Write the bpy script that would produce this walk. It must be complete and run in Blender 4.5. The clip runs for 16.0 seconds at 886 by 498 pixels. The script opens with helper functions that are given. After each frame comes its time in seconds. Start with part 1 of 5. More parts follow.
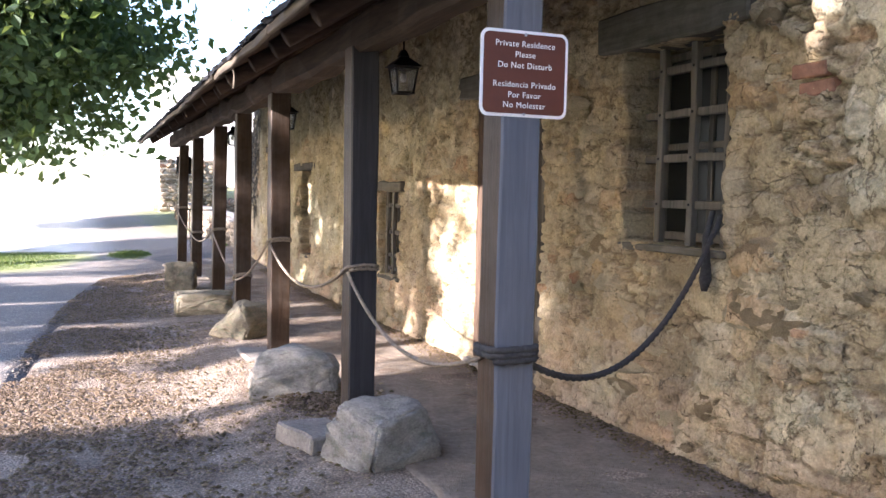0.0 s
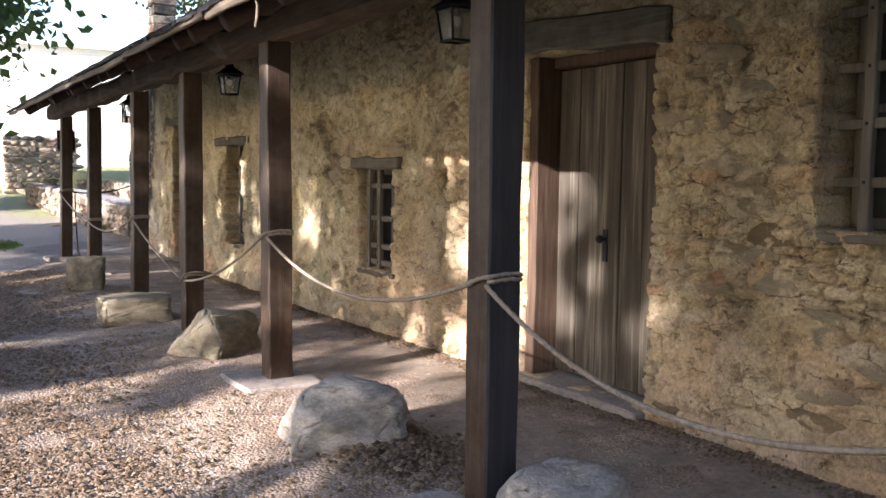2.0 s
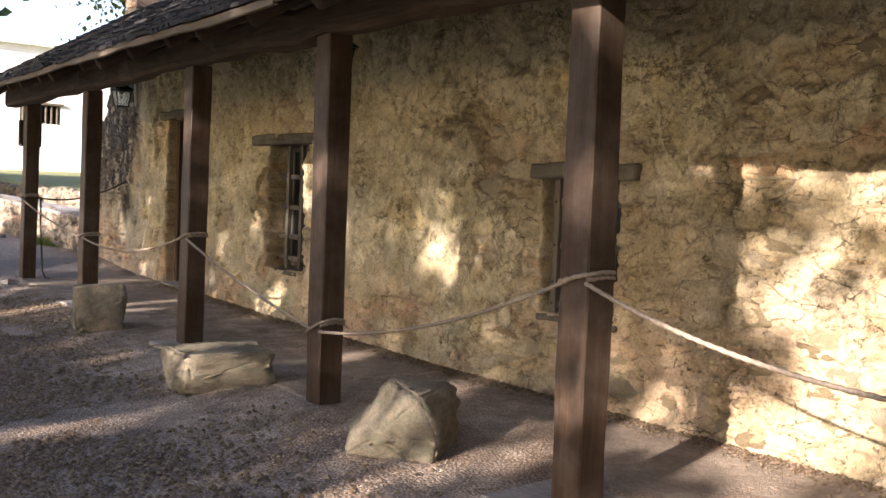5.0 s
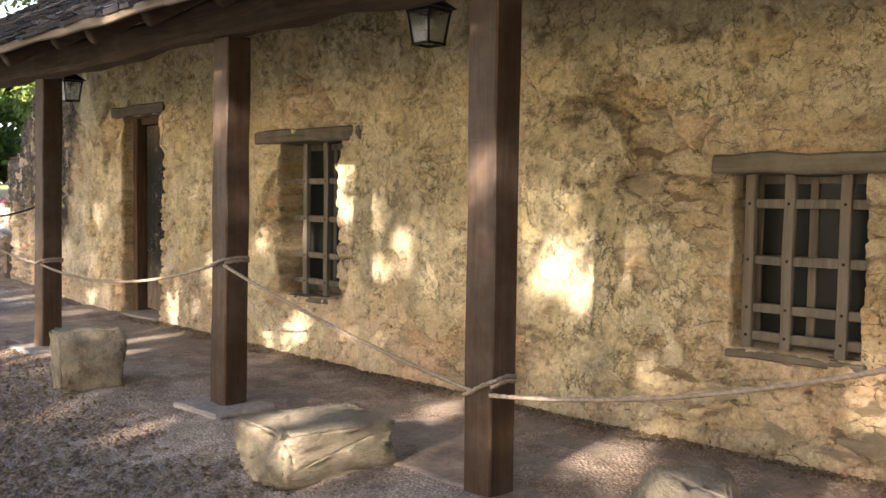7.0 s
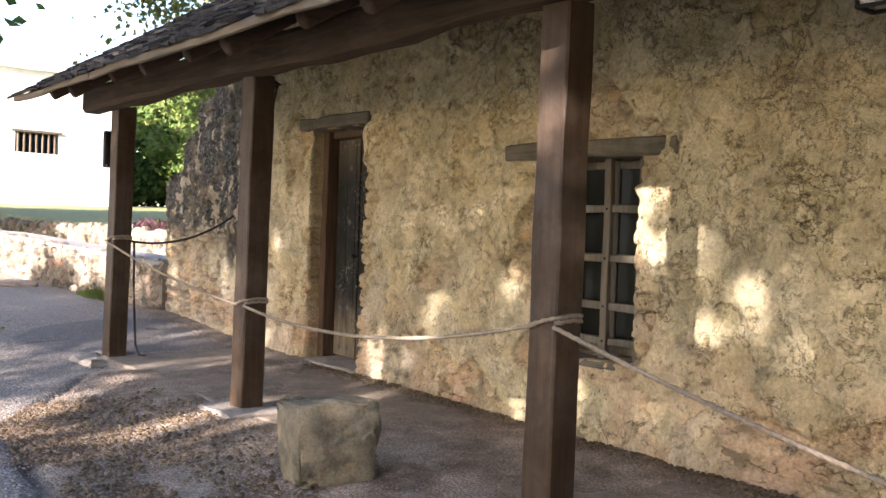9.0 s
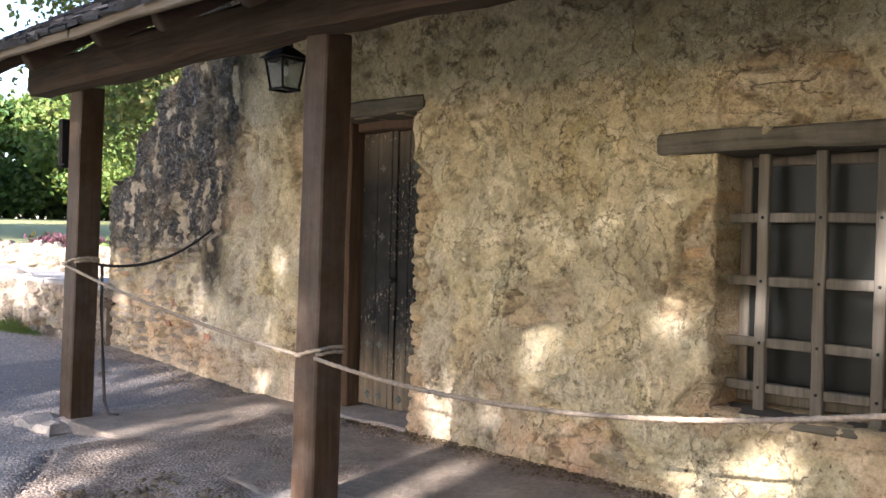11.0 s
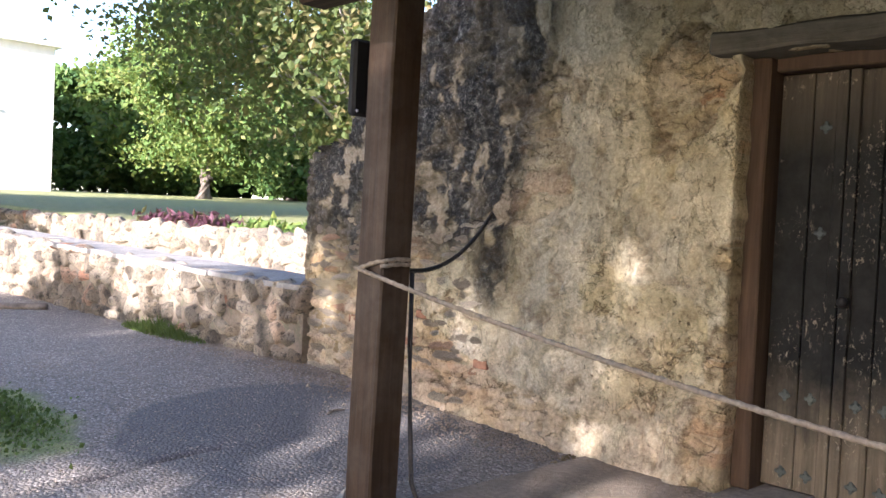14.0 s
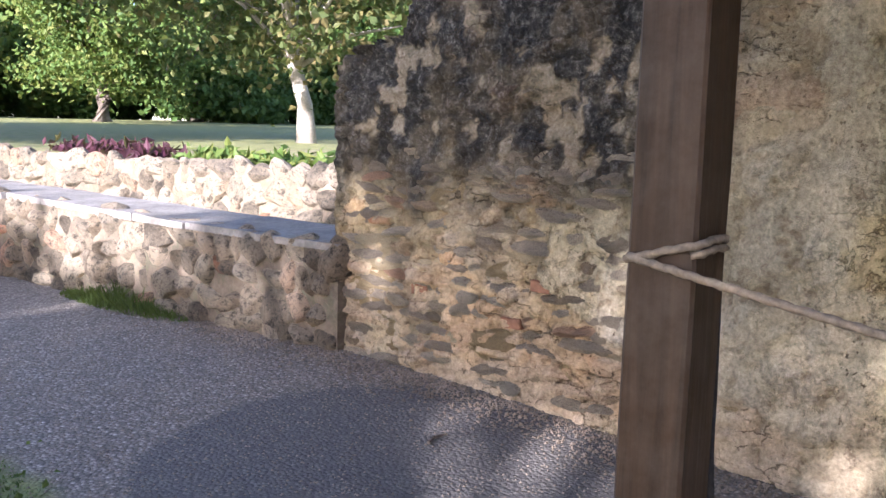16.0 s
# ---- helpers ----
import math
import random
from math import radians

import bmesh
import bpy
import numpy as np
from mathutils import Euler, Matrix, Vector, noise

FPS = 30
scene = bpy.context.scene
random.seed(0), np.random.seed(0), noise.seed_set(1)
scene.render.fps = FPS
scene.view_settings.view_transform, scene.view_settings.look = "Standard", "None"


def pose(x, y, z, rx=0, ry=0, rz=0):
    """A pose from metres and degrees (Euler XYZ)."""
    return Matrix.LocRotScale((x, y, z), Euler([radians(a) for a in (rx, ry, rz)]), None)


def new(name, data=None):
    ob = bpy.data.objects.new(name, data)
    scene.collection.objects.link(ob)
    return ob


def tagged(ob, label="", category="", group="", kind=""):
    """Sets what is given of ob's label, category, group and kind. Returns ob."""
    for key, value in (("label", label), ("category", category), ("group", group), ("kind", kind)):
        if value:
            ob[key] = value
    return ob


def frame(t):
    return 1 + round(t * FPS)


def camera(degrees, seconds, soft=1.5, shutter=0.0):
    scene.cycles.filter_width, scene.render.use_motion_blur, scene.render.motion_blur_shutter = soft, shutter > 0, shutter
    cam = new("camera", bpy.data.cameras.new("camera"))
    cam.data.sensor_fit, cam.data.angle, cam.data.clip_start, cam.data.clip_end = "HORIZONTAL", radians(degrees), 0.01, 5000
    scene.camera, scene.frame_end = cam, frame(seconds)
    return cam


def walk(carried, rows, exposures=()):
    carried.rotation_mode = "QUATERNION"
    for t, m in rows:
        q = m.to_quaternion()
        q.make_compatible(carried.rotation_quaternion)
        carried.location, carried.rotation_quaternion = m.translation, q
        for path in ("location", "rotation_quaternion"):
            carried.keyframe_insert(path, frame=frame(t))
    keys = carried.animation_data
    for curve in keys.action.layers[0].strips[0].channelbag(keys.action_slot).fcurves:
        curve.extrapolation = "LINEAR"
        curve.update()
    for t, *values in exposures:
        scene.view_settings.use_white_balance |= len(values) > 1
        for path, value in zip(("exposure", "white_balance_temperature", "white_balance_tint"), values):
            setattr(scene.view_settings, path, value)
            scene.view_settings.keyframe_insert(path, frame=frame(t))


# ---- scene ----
cam = camera(52.2, 16.0)
METRES, EYE, TILT, LEAN, TURN = 16.4, 1.365, 0.0, 0.0, -21.5
ROWS = [
    (0.0, 0.0, 0.0, 0.0, 0.08, -3.33, -1.33),
    (0.5, -0.0177, 0.0233, -0.0005, -4.16, -2.69, -1.77),
    (1.0, -0.036, 0.0516, 0.001, -3.11, -2.71, -2.13),
    (1.5, -0.0566, 0.0712, 0.0003, -6.76, -3.47, -2.1),
    (2.0, -0.0766, 0.0976, -0.0011, -9.35, -4.56, -0.85),
    (2.5, -0.0997, 0.1187, -0.0017, -14.77, -4.12, -3.11),
    (3.0, -0.1159, 0.1449, -0.0024, -14.85, -4.06, -1.72),
    (5.5, -0.1954, 0.2811, -0.007, -17.67, -2.74, -3.15),
    (6.0, -0.2083, 0.3091, -0.0081, -21.69, -2.91, -2.5),
    (6.5, -0.222, 0.3388, -0.0075, -21.73, -2.74, -2.66),
    (7.0, -0.2337, 0.3694, -0.007, -23.65, -3.05, -0.86),
    (7.5, -0.2442, 0.4001, -0.0058, -19.48, -0.31, -1.11),
    (8.0, -0.2555, 0.4276, -0.0065, -18.76, -1.79, -1.41),
    (8.5, -0.2624, 0.4594, -0.0064, -15.45, -0.84, -1.49),
    (9.0, -0.2703, 0.4894, -0.0073, -17.73, -1.39, -2.01),
    (9.5, -0.2768, 0.5218, -0.0062, -16.23, -1.23, -1.76),
    (12.0, -0.3294, 0.6594, -0.0082, -31.24, -0.21, 0.13),
    (12.5, -0.3349, 0.6865, -0.0068, -31.53, -0.31, 1.2),
    (13.0, -0.3479, 0.7159, -0.0082, -27.71, -0.51, 0.02),
    (13.5, -0.3551, 0.7472, -0.0088, -26.59, -2.81, -1.56),
    (14.0, -0.3625, 0.7793, -0.0073, -22.64, -1.88, -2.64),
    (14.5, -0.3656, 0.81, -0.0089, -25.56, -3.22, -2.53),
    (15.0, -0.3676, 0.8429, -0.007, -24.07, -4.62, -2.86),
    (15.5, -0.3714, 0.8725, -0.0065, -29.53, -5.42, -1.92),
    (16.0, -0.3743, 0.9057, -0.0057, -28.96, -6.89, -1.42),
]
walk(cam, [(t, pose(0, 0, EYE, TILT, LEAN, TURN) @ pose(METRES * x, METRES * y, METRES * z, 90 + pitch, roll, yaw)) for t, x, y, z, yaw, pitch, roll in ROWS],
     [(0.0, 3.05, 5700, 24), (0.5, 2.82, 5850, 24), (2.0, 2.55, 5900, 23), (3.0, 2.3, 6200, 23), (5.5, 2.3, 6450, 24), (7.0, 3.0, 6700, 22), (9.0, 2.87, 6200, 22), (12.0, 3.0, 5750, 21), (13.0, 3.05, 5750, 22), (14.5, 2.6, 5700, 23), (16.0, 2.5, 5600, 25)])

# ---- world, sun, exposure ----
SUN_EL, SUN_SIDE = 19.0, 0.25            # elevation; drift of the light towards +y per metre towards +x
light_dir = Vector((1, SUN_SIDE, 0)).normalized() * math.cos(radians(SUN_EL)) + Vector((0, 0, -math.sin(radians(SUN_EL))))
world = bpy.data.worlds.new("world")
scene.world = world
world.use_nodes = True
wn = world.node_tree
sky = wn.nodes.new("ShaderNodeTexSky")
sky.sky_type, sky.sun_disc = "NISHITA", False
sky.sun_elevation = radians(SUN_EL)
sky.sun_rotation = math.atan2(-light_dir.x, -light_dir.y)
sky.air_density, sky.dust_density = 1.0, 1.0
wn.links.new(sky.outputs[0], wn.nodes["Background"].inputs[0])
wn.nodes["Background"].inputs[1].default_value = 0.095
sun = new("sun", bpy.data.lights.new("sun", "SUN"))
sun.data.energy, sun.data.angle, sun.data.color = 5.0, radians(0.6), (1.0, 0.91, 0.78)
sun.rotation_mode = "QUATERNION"
sun.rotation_quaternion = light_dir.to_track_quat("-Z", "Y")


# ---- small numeric helpers ----
def hash2(ix, iy, seed=0):
    h = (np.asarray(ix).astype(np.int64) * 374761393 + iy.astype(np.int64) * 668265263 + seed * 974634777) & 0xFFFFFFFF
    h = ((h ^ (h >> 13)) * 1274126177) & 0xFFFFFFFF
    h = ((h ^ (h >> 16)) * 2246822519) & 0xFFFFFFFF
    return ((h ^ (h >> 15)) & 0xFFFFFF) / float(0xFFFFFF)


def vnoise(x, y, seed=0):
    ix, iy = np.floor(x), np.floor(y)
    fx, fy = x - ix, y - iy
    fx, fy = fx * fx * (3 - 2 * fx), fy * fy * (3 - 2 * fy)
    a, b = hash2(ix, iy, seed), hash2(ix + 1, iy, seed)
    c, d = hash2(ix, iy + 1, seed), hash2(ix + 1, iy + 1, seed)
    return (a * (1 - fx) + b * fx) * (1 - fy) + (c * (1 - fx) + d * fx) * fy


def fbm(x, y, octaves=4, seed=0):
    total, amp, norm = 0.0, 1.0, 0.0
    for i in range(octaves):
        total = total + amp * vnoise(x * 2 ** i, y * 2 ** i, seed + i * 7)
        norm += amp
        amp *= 0.5
    return total / norm


def cells(x, y, seed=0):
    """Nearest and second nearest distance in a jittered grid of cells, and a random number of the nearest cell."""
    ix, iy = np.floor(x), np.floor(y)
    d1, d2, rid = np.full(x.shape, 9.0), np.full(x.shape, 9.0), np.zeros(x.shape)
    for ox in (-1, 0, 1):
        for oy in (-1, 0, 1):
            cx, cy = ix + ox, iy + oy
            px, py = cx + 0.1 + 0.8 * hash2(cx, cy, seed), cy + 0.1 + 0.8 * hash2(cx, cy, seed + 1)
            d = np.hypot(x - px, y - py)
            near = d < d1
            d2 = np.where(near, d1, np.minimum(d2, d))
            rid = np.where(near, hash2(cx, cy, seed + 2), rid)
            d1 = np.where(near, d, d1)
    return d1, d2, rid


def smooth(a, b, v):
    t = np.clip((v - a) / (b - a), 0, 1)
    return t * t * (3 - 2 * t)


# ---- materials ----
class Nodes:
    """A small helper that writes node trees in one line a node."""

    def __init__(self, name):
        self.mat = bpy.data.materials.new(name)
        self.mat.use_nodes = True
        self.tree = self.mat.node_tree
        self.bsdf = self.tree.nodes["Principled BSDF"]
        self.coord = self.tree.nodes.new("ShaderNodeTexCoord").outputs["Object"]
        self.geo = self.tree.nodes.new("ShaderNodeNewGeometry")

    def put(self, socket, value):
        if isinstance(value, bpy.types.NodeSocket):
            self.tree.links.new(value, socket)
        elif isinstance(value, tuple) and len(value) == 3 and socket.type == "RGBA":
            socket.default_value = (*value, 1)
        else:
            socket.default_value = value

    def noise(self, scale, detail=5.0, rough=0.6, vec=None, distort=0.0):
        n = self.tree.nodes.new("ShaderNodeTexNoise")
        self.put(n.inputs["Vector"], vec if vec is not None else self.coord)
        n.inputs["Scale"].default_value, n.inputs["Detail"].default_value = scale, detail
        n.inputs["Roughness"].default_value, n.inputs["Distortion"].default_value = rough, distort
        return n.outputs["Fac"]

    def voronoi(self, scale, feature="F1", out="Distance", vec=None):
        n = self.tree.nodes.new("ShaderNodeTexVoronoi")
        n.feature = feature
        self.put(n.inputs["Vector"], vec if vec is not None else self.coord)
        n.inputs["Scale"].default_value = scale
        return n.outputs[out]

    def stretch(self, sx, sy, sz, offset=None):
        n = self.tree.nodes.new("ShaderNodeMapping")
        self.put(n.inputs["Vector"], self.coord)
        n.inputs["Scale"].default_value = (sx, sy, sz)
        if offset is not None:
            self.put(n.inputs["Location"], offset)
        return n.outputs[0]

    def ramp(self, fac, *stops):
        n = self.tree.nodes.new("ShaderNodeValToRGB")
        self.put(n.inputs[0], fac)
        e = n.color_ramp.elements
        while len(e) < len(stops):
            e.new(0.5)
        for el, (p, c) in zip(e, stops):
            el.position, el.color = p, ((*c, 1) if isinstance(c, tuple) else (c, c, c, 1))
        return n.outputs[0]

    def mix(self, fac, a, b, mode="MIX"):
        n = self.tree.nodes.new("ShaderNodeMix")
        n.data_type, n.blend_type = "RGBA", mode
        self.put(n.inputs[0], fac)
        self.put(n.inputs[6], a)
        self.put(n.inputs[7], b)
        return n.outputs[2]

    def math(self, op, a, b=0.0):
        n = self.tree.nodes.new("ShaderNodeMath")
        n.operation = op
        self.put(n.inputs[0], a)
        self.put(n.inputs[1], b)
        return n.outputs[0]

    def attr(self, name):
        n = self.tree.nodes.new("ShaderNodeAttribute")
        n.attribute_name = name
        return n.outputs["Fac"]

    def random(self):
        return self.tree.nodes.new("ShaderNodeObjectInfo").outputs["Random"]

    def island(self):
        return self.geo.outputs["Random Per Island"]

    def done(self, color, rough=0.8, bump=None, strength=0.4, distance=0.01, metal=0.0, **more):
        self.put(self.bsdf.inputs["Base Color"], color)
        self.put(self.bsdf.inputs["Roughness"], rough)
        self.put(self.bsdf.inputs["Metallic"], metal)
        self.put(self.bsdf.inputs["Specular IOR Level"], more.get("spec", 0.3))
        if "transmission" in more:
            self.put(self.bsdf.inputs["Transmission Weight"], more["transmission"])
        if "subsurface" in more:
            self.put(self.bsdf.inputs["Subsurface Weight"], more["subsurface"])
        if bump is not None:
            n = self.tree.nodes.new("ShaderNodeBump")
            n.inputs["Strength"].default_value, n.inputs["Distance"].default_value = strength, distance
            self.put(n.inputs["Height"], bump)
            self.tree.links.new(n.outputs[0], self.bsdf.inputs["Normal"])
        return self.mat


def wall_material(name):
    n = Nodes(name)
    big, mid, fine = n.noise(0.9, 4), n.noise(6, 8, 0.7, None, 0.4), n.noise(50, 8, 0.75)
    plaster = n.ramp(mid, (0.3, (0.35, 0.285, 0.155)), (0.48, (0.48, 0.412, 0.245)), (0.7, (0.58, 0.52, 0.365)))
    plaster = n.mix(n.ramp(big, (0.4, 0.0), (0.62, 0.6)), plaster, (0.42, 0.34, 0.16))
    stone = n.ramp(n.attr("cell"), (0.0, (0.33, 0.25, 0.14)), (0.3, (0.43, 0.34, 0.2)), (0.55, (0.47, 0.4, 0.27)), (0.8, (0.38, 0.31, 0.21)), (0.95, (0.44, 0.3, 0.16)), (1.0, (0.32, 0.16, 0.09)))
    stone = n.mix(n.ramp(mid, (0.38, 0.0), (0.66, 0.75)), stone, (0.42, 0.33, 0.18))
    mortar = n.mix(fine, (0.14, 0.1, 0.055), (0.3, 0.23, 0.135))
    stone = n.mix(n.attr("joint"), stone, mortar)
    plaster = n.mix(n.math("MULTIPLY", n.attr("coat"), 0.55), plaster, n.mix(mid, (0.5, 0.43, 0.27), (0.62, 0.56, 0.4)))
    col = n.mix(n.attr("bare"), plaster, stone)
    red = n.mix(mid, (0.44, 0.27, 0.16), (0.56, 0.4, 0.27))
    col = n.mix(n.math("MULTIPLY", n.attr("red"), 0.6), col, red)
    pale = n.mix(n.ramp(fine, (0.3, 0.0), (0.7, 1.0)), (0.3, 0.272, 0.222), (0.45, 0.415, 0.345))
    col = n.mix(n.attr("pale"), col, pale)
    soot = n.ramp(n.noise(26, 8, 0.85), (0.38, (0.012, 0.013, 0.014)), (0.5, (0.04, 0.04, 0.04)), (0.58, (0.12, 0.118, 0.11)), (0.68, (0.27, 0.26, 0.24)))
    col = n.mix(n.attr("soot"), col, soot)
    # this mask holds dirt blotches plus painted edge shade at flakes, pits and chips
    col = n.mix(n.math("MULTIPLY", n.attr("dirt"), 0.72), col, n.mix(fine, (0.1, 0.07, 0.04), (0.19, 0.14, 0.085)))
    # hairline cracks filled with dirt
    warp = n.mix(0.12, n.coord, n.tree.nodes[n.noise(3.0, 5, 0.7).node.name].outputs["Color"])
    crack = n.ramp(n.voronoi(2.6, "DISTANCE_TO_EDGE", "Distance", warp), (0.0, 1.0), (0.014, 0.0))
    crack = n.math("MULTIPLY", crack, n.ramp(n.noise(1.6, 4), (0.5, 0.0), (0.6, 0.4)))
    col = n.mix(crack, col, (0.09, 0.065, 0.04))
    spots = n.ramp(n.noise(14, 7, 0.7), (0.6, 0.0), (0.72, 0.3))
    col = n.mix(spots, col, (0.2, 0.15, 0.085))
    # short lens-shaped crevices between the stones, and small pits in the plaster, their inner shade painted dark
    flat = n.stretch(1, 1, 2.4)
    wob = n.mix(0.16, flat, n.tree.nodes[n.noise(5.0, 5, 0.7).node.name].outputs["Color"])
    crevice = n.ramp(n.voronoi(6.5, "DISTANCE_TO_EDGE", "Distance", wob), (0.0, 1.0), (0.034, 0.0))
    crevice = n.math("MULTIPLY", crevice, n.ramp(n.noise(5.5, 5, 0.65, flat), (0.49, 0.0), (0.57, 0.95)))
    crevice = n.math("MULTIPLY", crevice, n.ramp(n.attr("bare"), (0.3, 0.0), (1.0, 0.72)))
    col = n.mix(crevice, col, (0.05, 0.036, 0.022))
    pit = n.math("MULTIPLY", n.ramp(n.noise(38, 4, 0.6, n.stretch(1, 1, 0.7)), (0.62, 0.0), (0.67, 0.85)), n.ramp(n.noise(2.4, 4, 0.6), (0.47, 0.0), (0.58, 1.0)))
    col = n.mix(pit, col, (0.085, 0.065, 0.042))
    # coats of plaster that broke away in sheets: sharp rims, dirt and edge shadow painted in the rim, a slightly
    # different tone
    keep = n.math("MULTIPLY", n.math("SUBTRACT", 1.0, n.math("MULTIPLY", n.attr("bare"), 0.6)), n.math("SUBTRACT", 1.0, n.math("MULTIPLY", n.attr("pale"), 0.8)))
    rims, steps = 0.0, 0.0
    for scale, level, tone in ((1.5, 0.5, (0.53, 0.475, 0.33)), (3.0, 0.54, (0.4, 0.32, 0.17)), (6.5, 0.57, (0.52, 0.455, 0.29))):
        f = n.noise(scale, 9, 0.62, None, 0.25)
        step = n.ramp(f, (level - 0.004, 0.0), (level + 0.004, 1.0))
        rim = n.math("MULTIPLY", n.ramp(f, (level - 0.013, 0.0), (level - 0.003, 1.0), (level + 0.001, 0.0)), n.ramp(n.noise(4.2, 3), (0.4, 0.0), (0.52, 0.95)))
        col = n.mix(n.math("MULTIPLY", n.math("MULTIPLY", step, keep), 0.4), col, n.mix(1.0, tone, n.mix(n.attr("soot"), (1.0, 1.0, 1.0), (0.09, 0.09, 0.095)), "MULTIPLY"))
        rims, steps = n.math("MAXIMUM", rims, rim), n.math("ADD", steps, step)
    rims = n.math("MULTIPLY", rims, keep)
    col = n.mix(n.math("MULTIPLY", rims, 0.85), col, (0.06, 0.044, 0.028))
    col = n.mix(1.0, col, n.ramp(n.noise(2.1, 5, 0.7), (0.36, 0.84), (0.62, 1.22)), "MULTIPLY")
    col = n.mix(1.0, col, n.ramp(fine, (0.33, 0.68), (0.67, 1.2)), "MULTIPLY")
    h = n.math("MULTIPLY", n.mix(0.45, n.noise(30, 6, 0.65), n.noise(120, 4, 0.6)), 0.6)
    h = n.math("ADD", h, n.math("MULTIPLY", n.noise(9, 5, 0.6), 0.7))
    h = n.math("SUBTRACT", h, n.math("MULTIPLY", crack, 0.5))
    h = n.math("SUBTRACT", h, n.math("MULTIPLY", crevice, 0.7))
    h = n.math("SUBTRACT", h, n.math("MULTIPLY", pit, 0.5))
    h = n.math("ADD", h, n.math("MULTIPLY", n.math("MULTIPLY", steps, keep), 0.35))
    return n.done(col, 0.93, h, 1.0, 0.036, spec=0.12)


def wood_material(name, dark, light, along="z", rough=0.75, weather=0.0):
    n = Nodes(name)
    s = {"z": (30, 30, 1.6), "y": (30, 1.6, 30), "x": (1.6, 30, 30)}[along]
    off = n.tree.nodes.new("ShaderNodeCombineXYZ")
    for i in range(3):
        n.put(off.inputs[i], n.math("MULTIPLY", n.random(), 37.0 + 11 * i))
    v = n.stretch(*s, offset=off.outputs[0])
    grain = n.noise(1.0, 6, 0.65, v, 0.6)
    patch = n.noise(2.2, 4)
    col = n.ramp(grain, (0.3, dark), (0.7, light))
    col = n.mix(n.ramp(patch, (0.35, 0.0), (0.75, 0.55)), col, dark)
    col = n.mix(n.math("MULTIPLY", n.random(), 0.35), col, light)
    if weather:
        col = n.mix(n.math("MULTIPLY", n.ramp(n.noise(4, 6, 0.7), (0.42, 0.0), (0.62, 1.0)), weather), col, (0.36, 0.33, 0.28))
    return n.done(col, rough, grain, 0.5, 0.006, spec=0.18)


def stone_material(name, dark, light, moss=0.0):
    n = Nodes(name)
    a, b = n.noise(4, 6, 0.6), n.noise(35, 6, 0.7)
    col = n.ramp(a, (0.3, dark), (0.65, light))
    col = n.mix(n.math("MULTIPLY", n.random(), 0.4), col, dark)
    col = n.mix(1.0, col, n.ramp(b, (0.3, 0.65), (0.7, 1.15)), "MULTIPLY")
    if moss:
        col = n.mix(n.math("MULTIPLY", n.ramp(n.noise(6, 6, 0.75), (0.5, 0.0), (0.62, 1.0)), moss), col, (0.09, 0.1, 0.06))
    return n.done(col, 0.9, n.mix(0.5, a, b), 0.8, 0.03, spec=0.2)


def plain_material(name, color, rough=0.5, metal=0.0, vary=0.25, scale=12.0, bump=0.2):
    n = Nodes(name)
    f = n.noise(scale, 6, 0.65)
    dark = tuple(c * (1 - vary) for c in color)
    light = tuple(min(1, c * (1 + vary)) for c in color)
    return n.done(n.ramp(f, (0.3, dark), (0.7, light)), rough, n.noise(scale * 6, 4), bump, 0.004, metal)


def leaf_material(name, *colors):
    n = Nodes(name)
    stops = [(i / max(1, len(colors) - 1), c) for i, c in enumerate(colors)]
    col = n.ramp(n.island(), *stops)
    diff = n.tree.nodes.new("ShaderNodeBsdfTranslucent")
    n.put(diff.inputs[0], n.mix(0.4, col, (0.3, 0.36, 0.06)))
    n.done(col, 0.6, spec=0.25)
    mixer = n.tree.nodes.new("ShaderNodeMixShader")
    mixer.inputs[0].default_value = 0.35
    n.tree.links.new(n.bsdf.outputs[0], mixer.inputs[1])
    n.tree.links.new(diff.outputs[0], mixer.inputs[2])
    n.tree.links.new(mixer.outputs[0], n.tree.nodes["Material Output"].inputs["Surface"])
    return n.mat


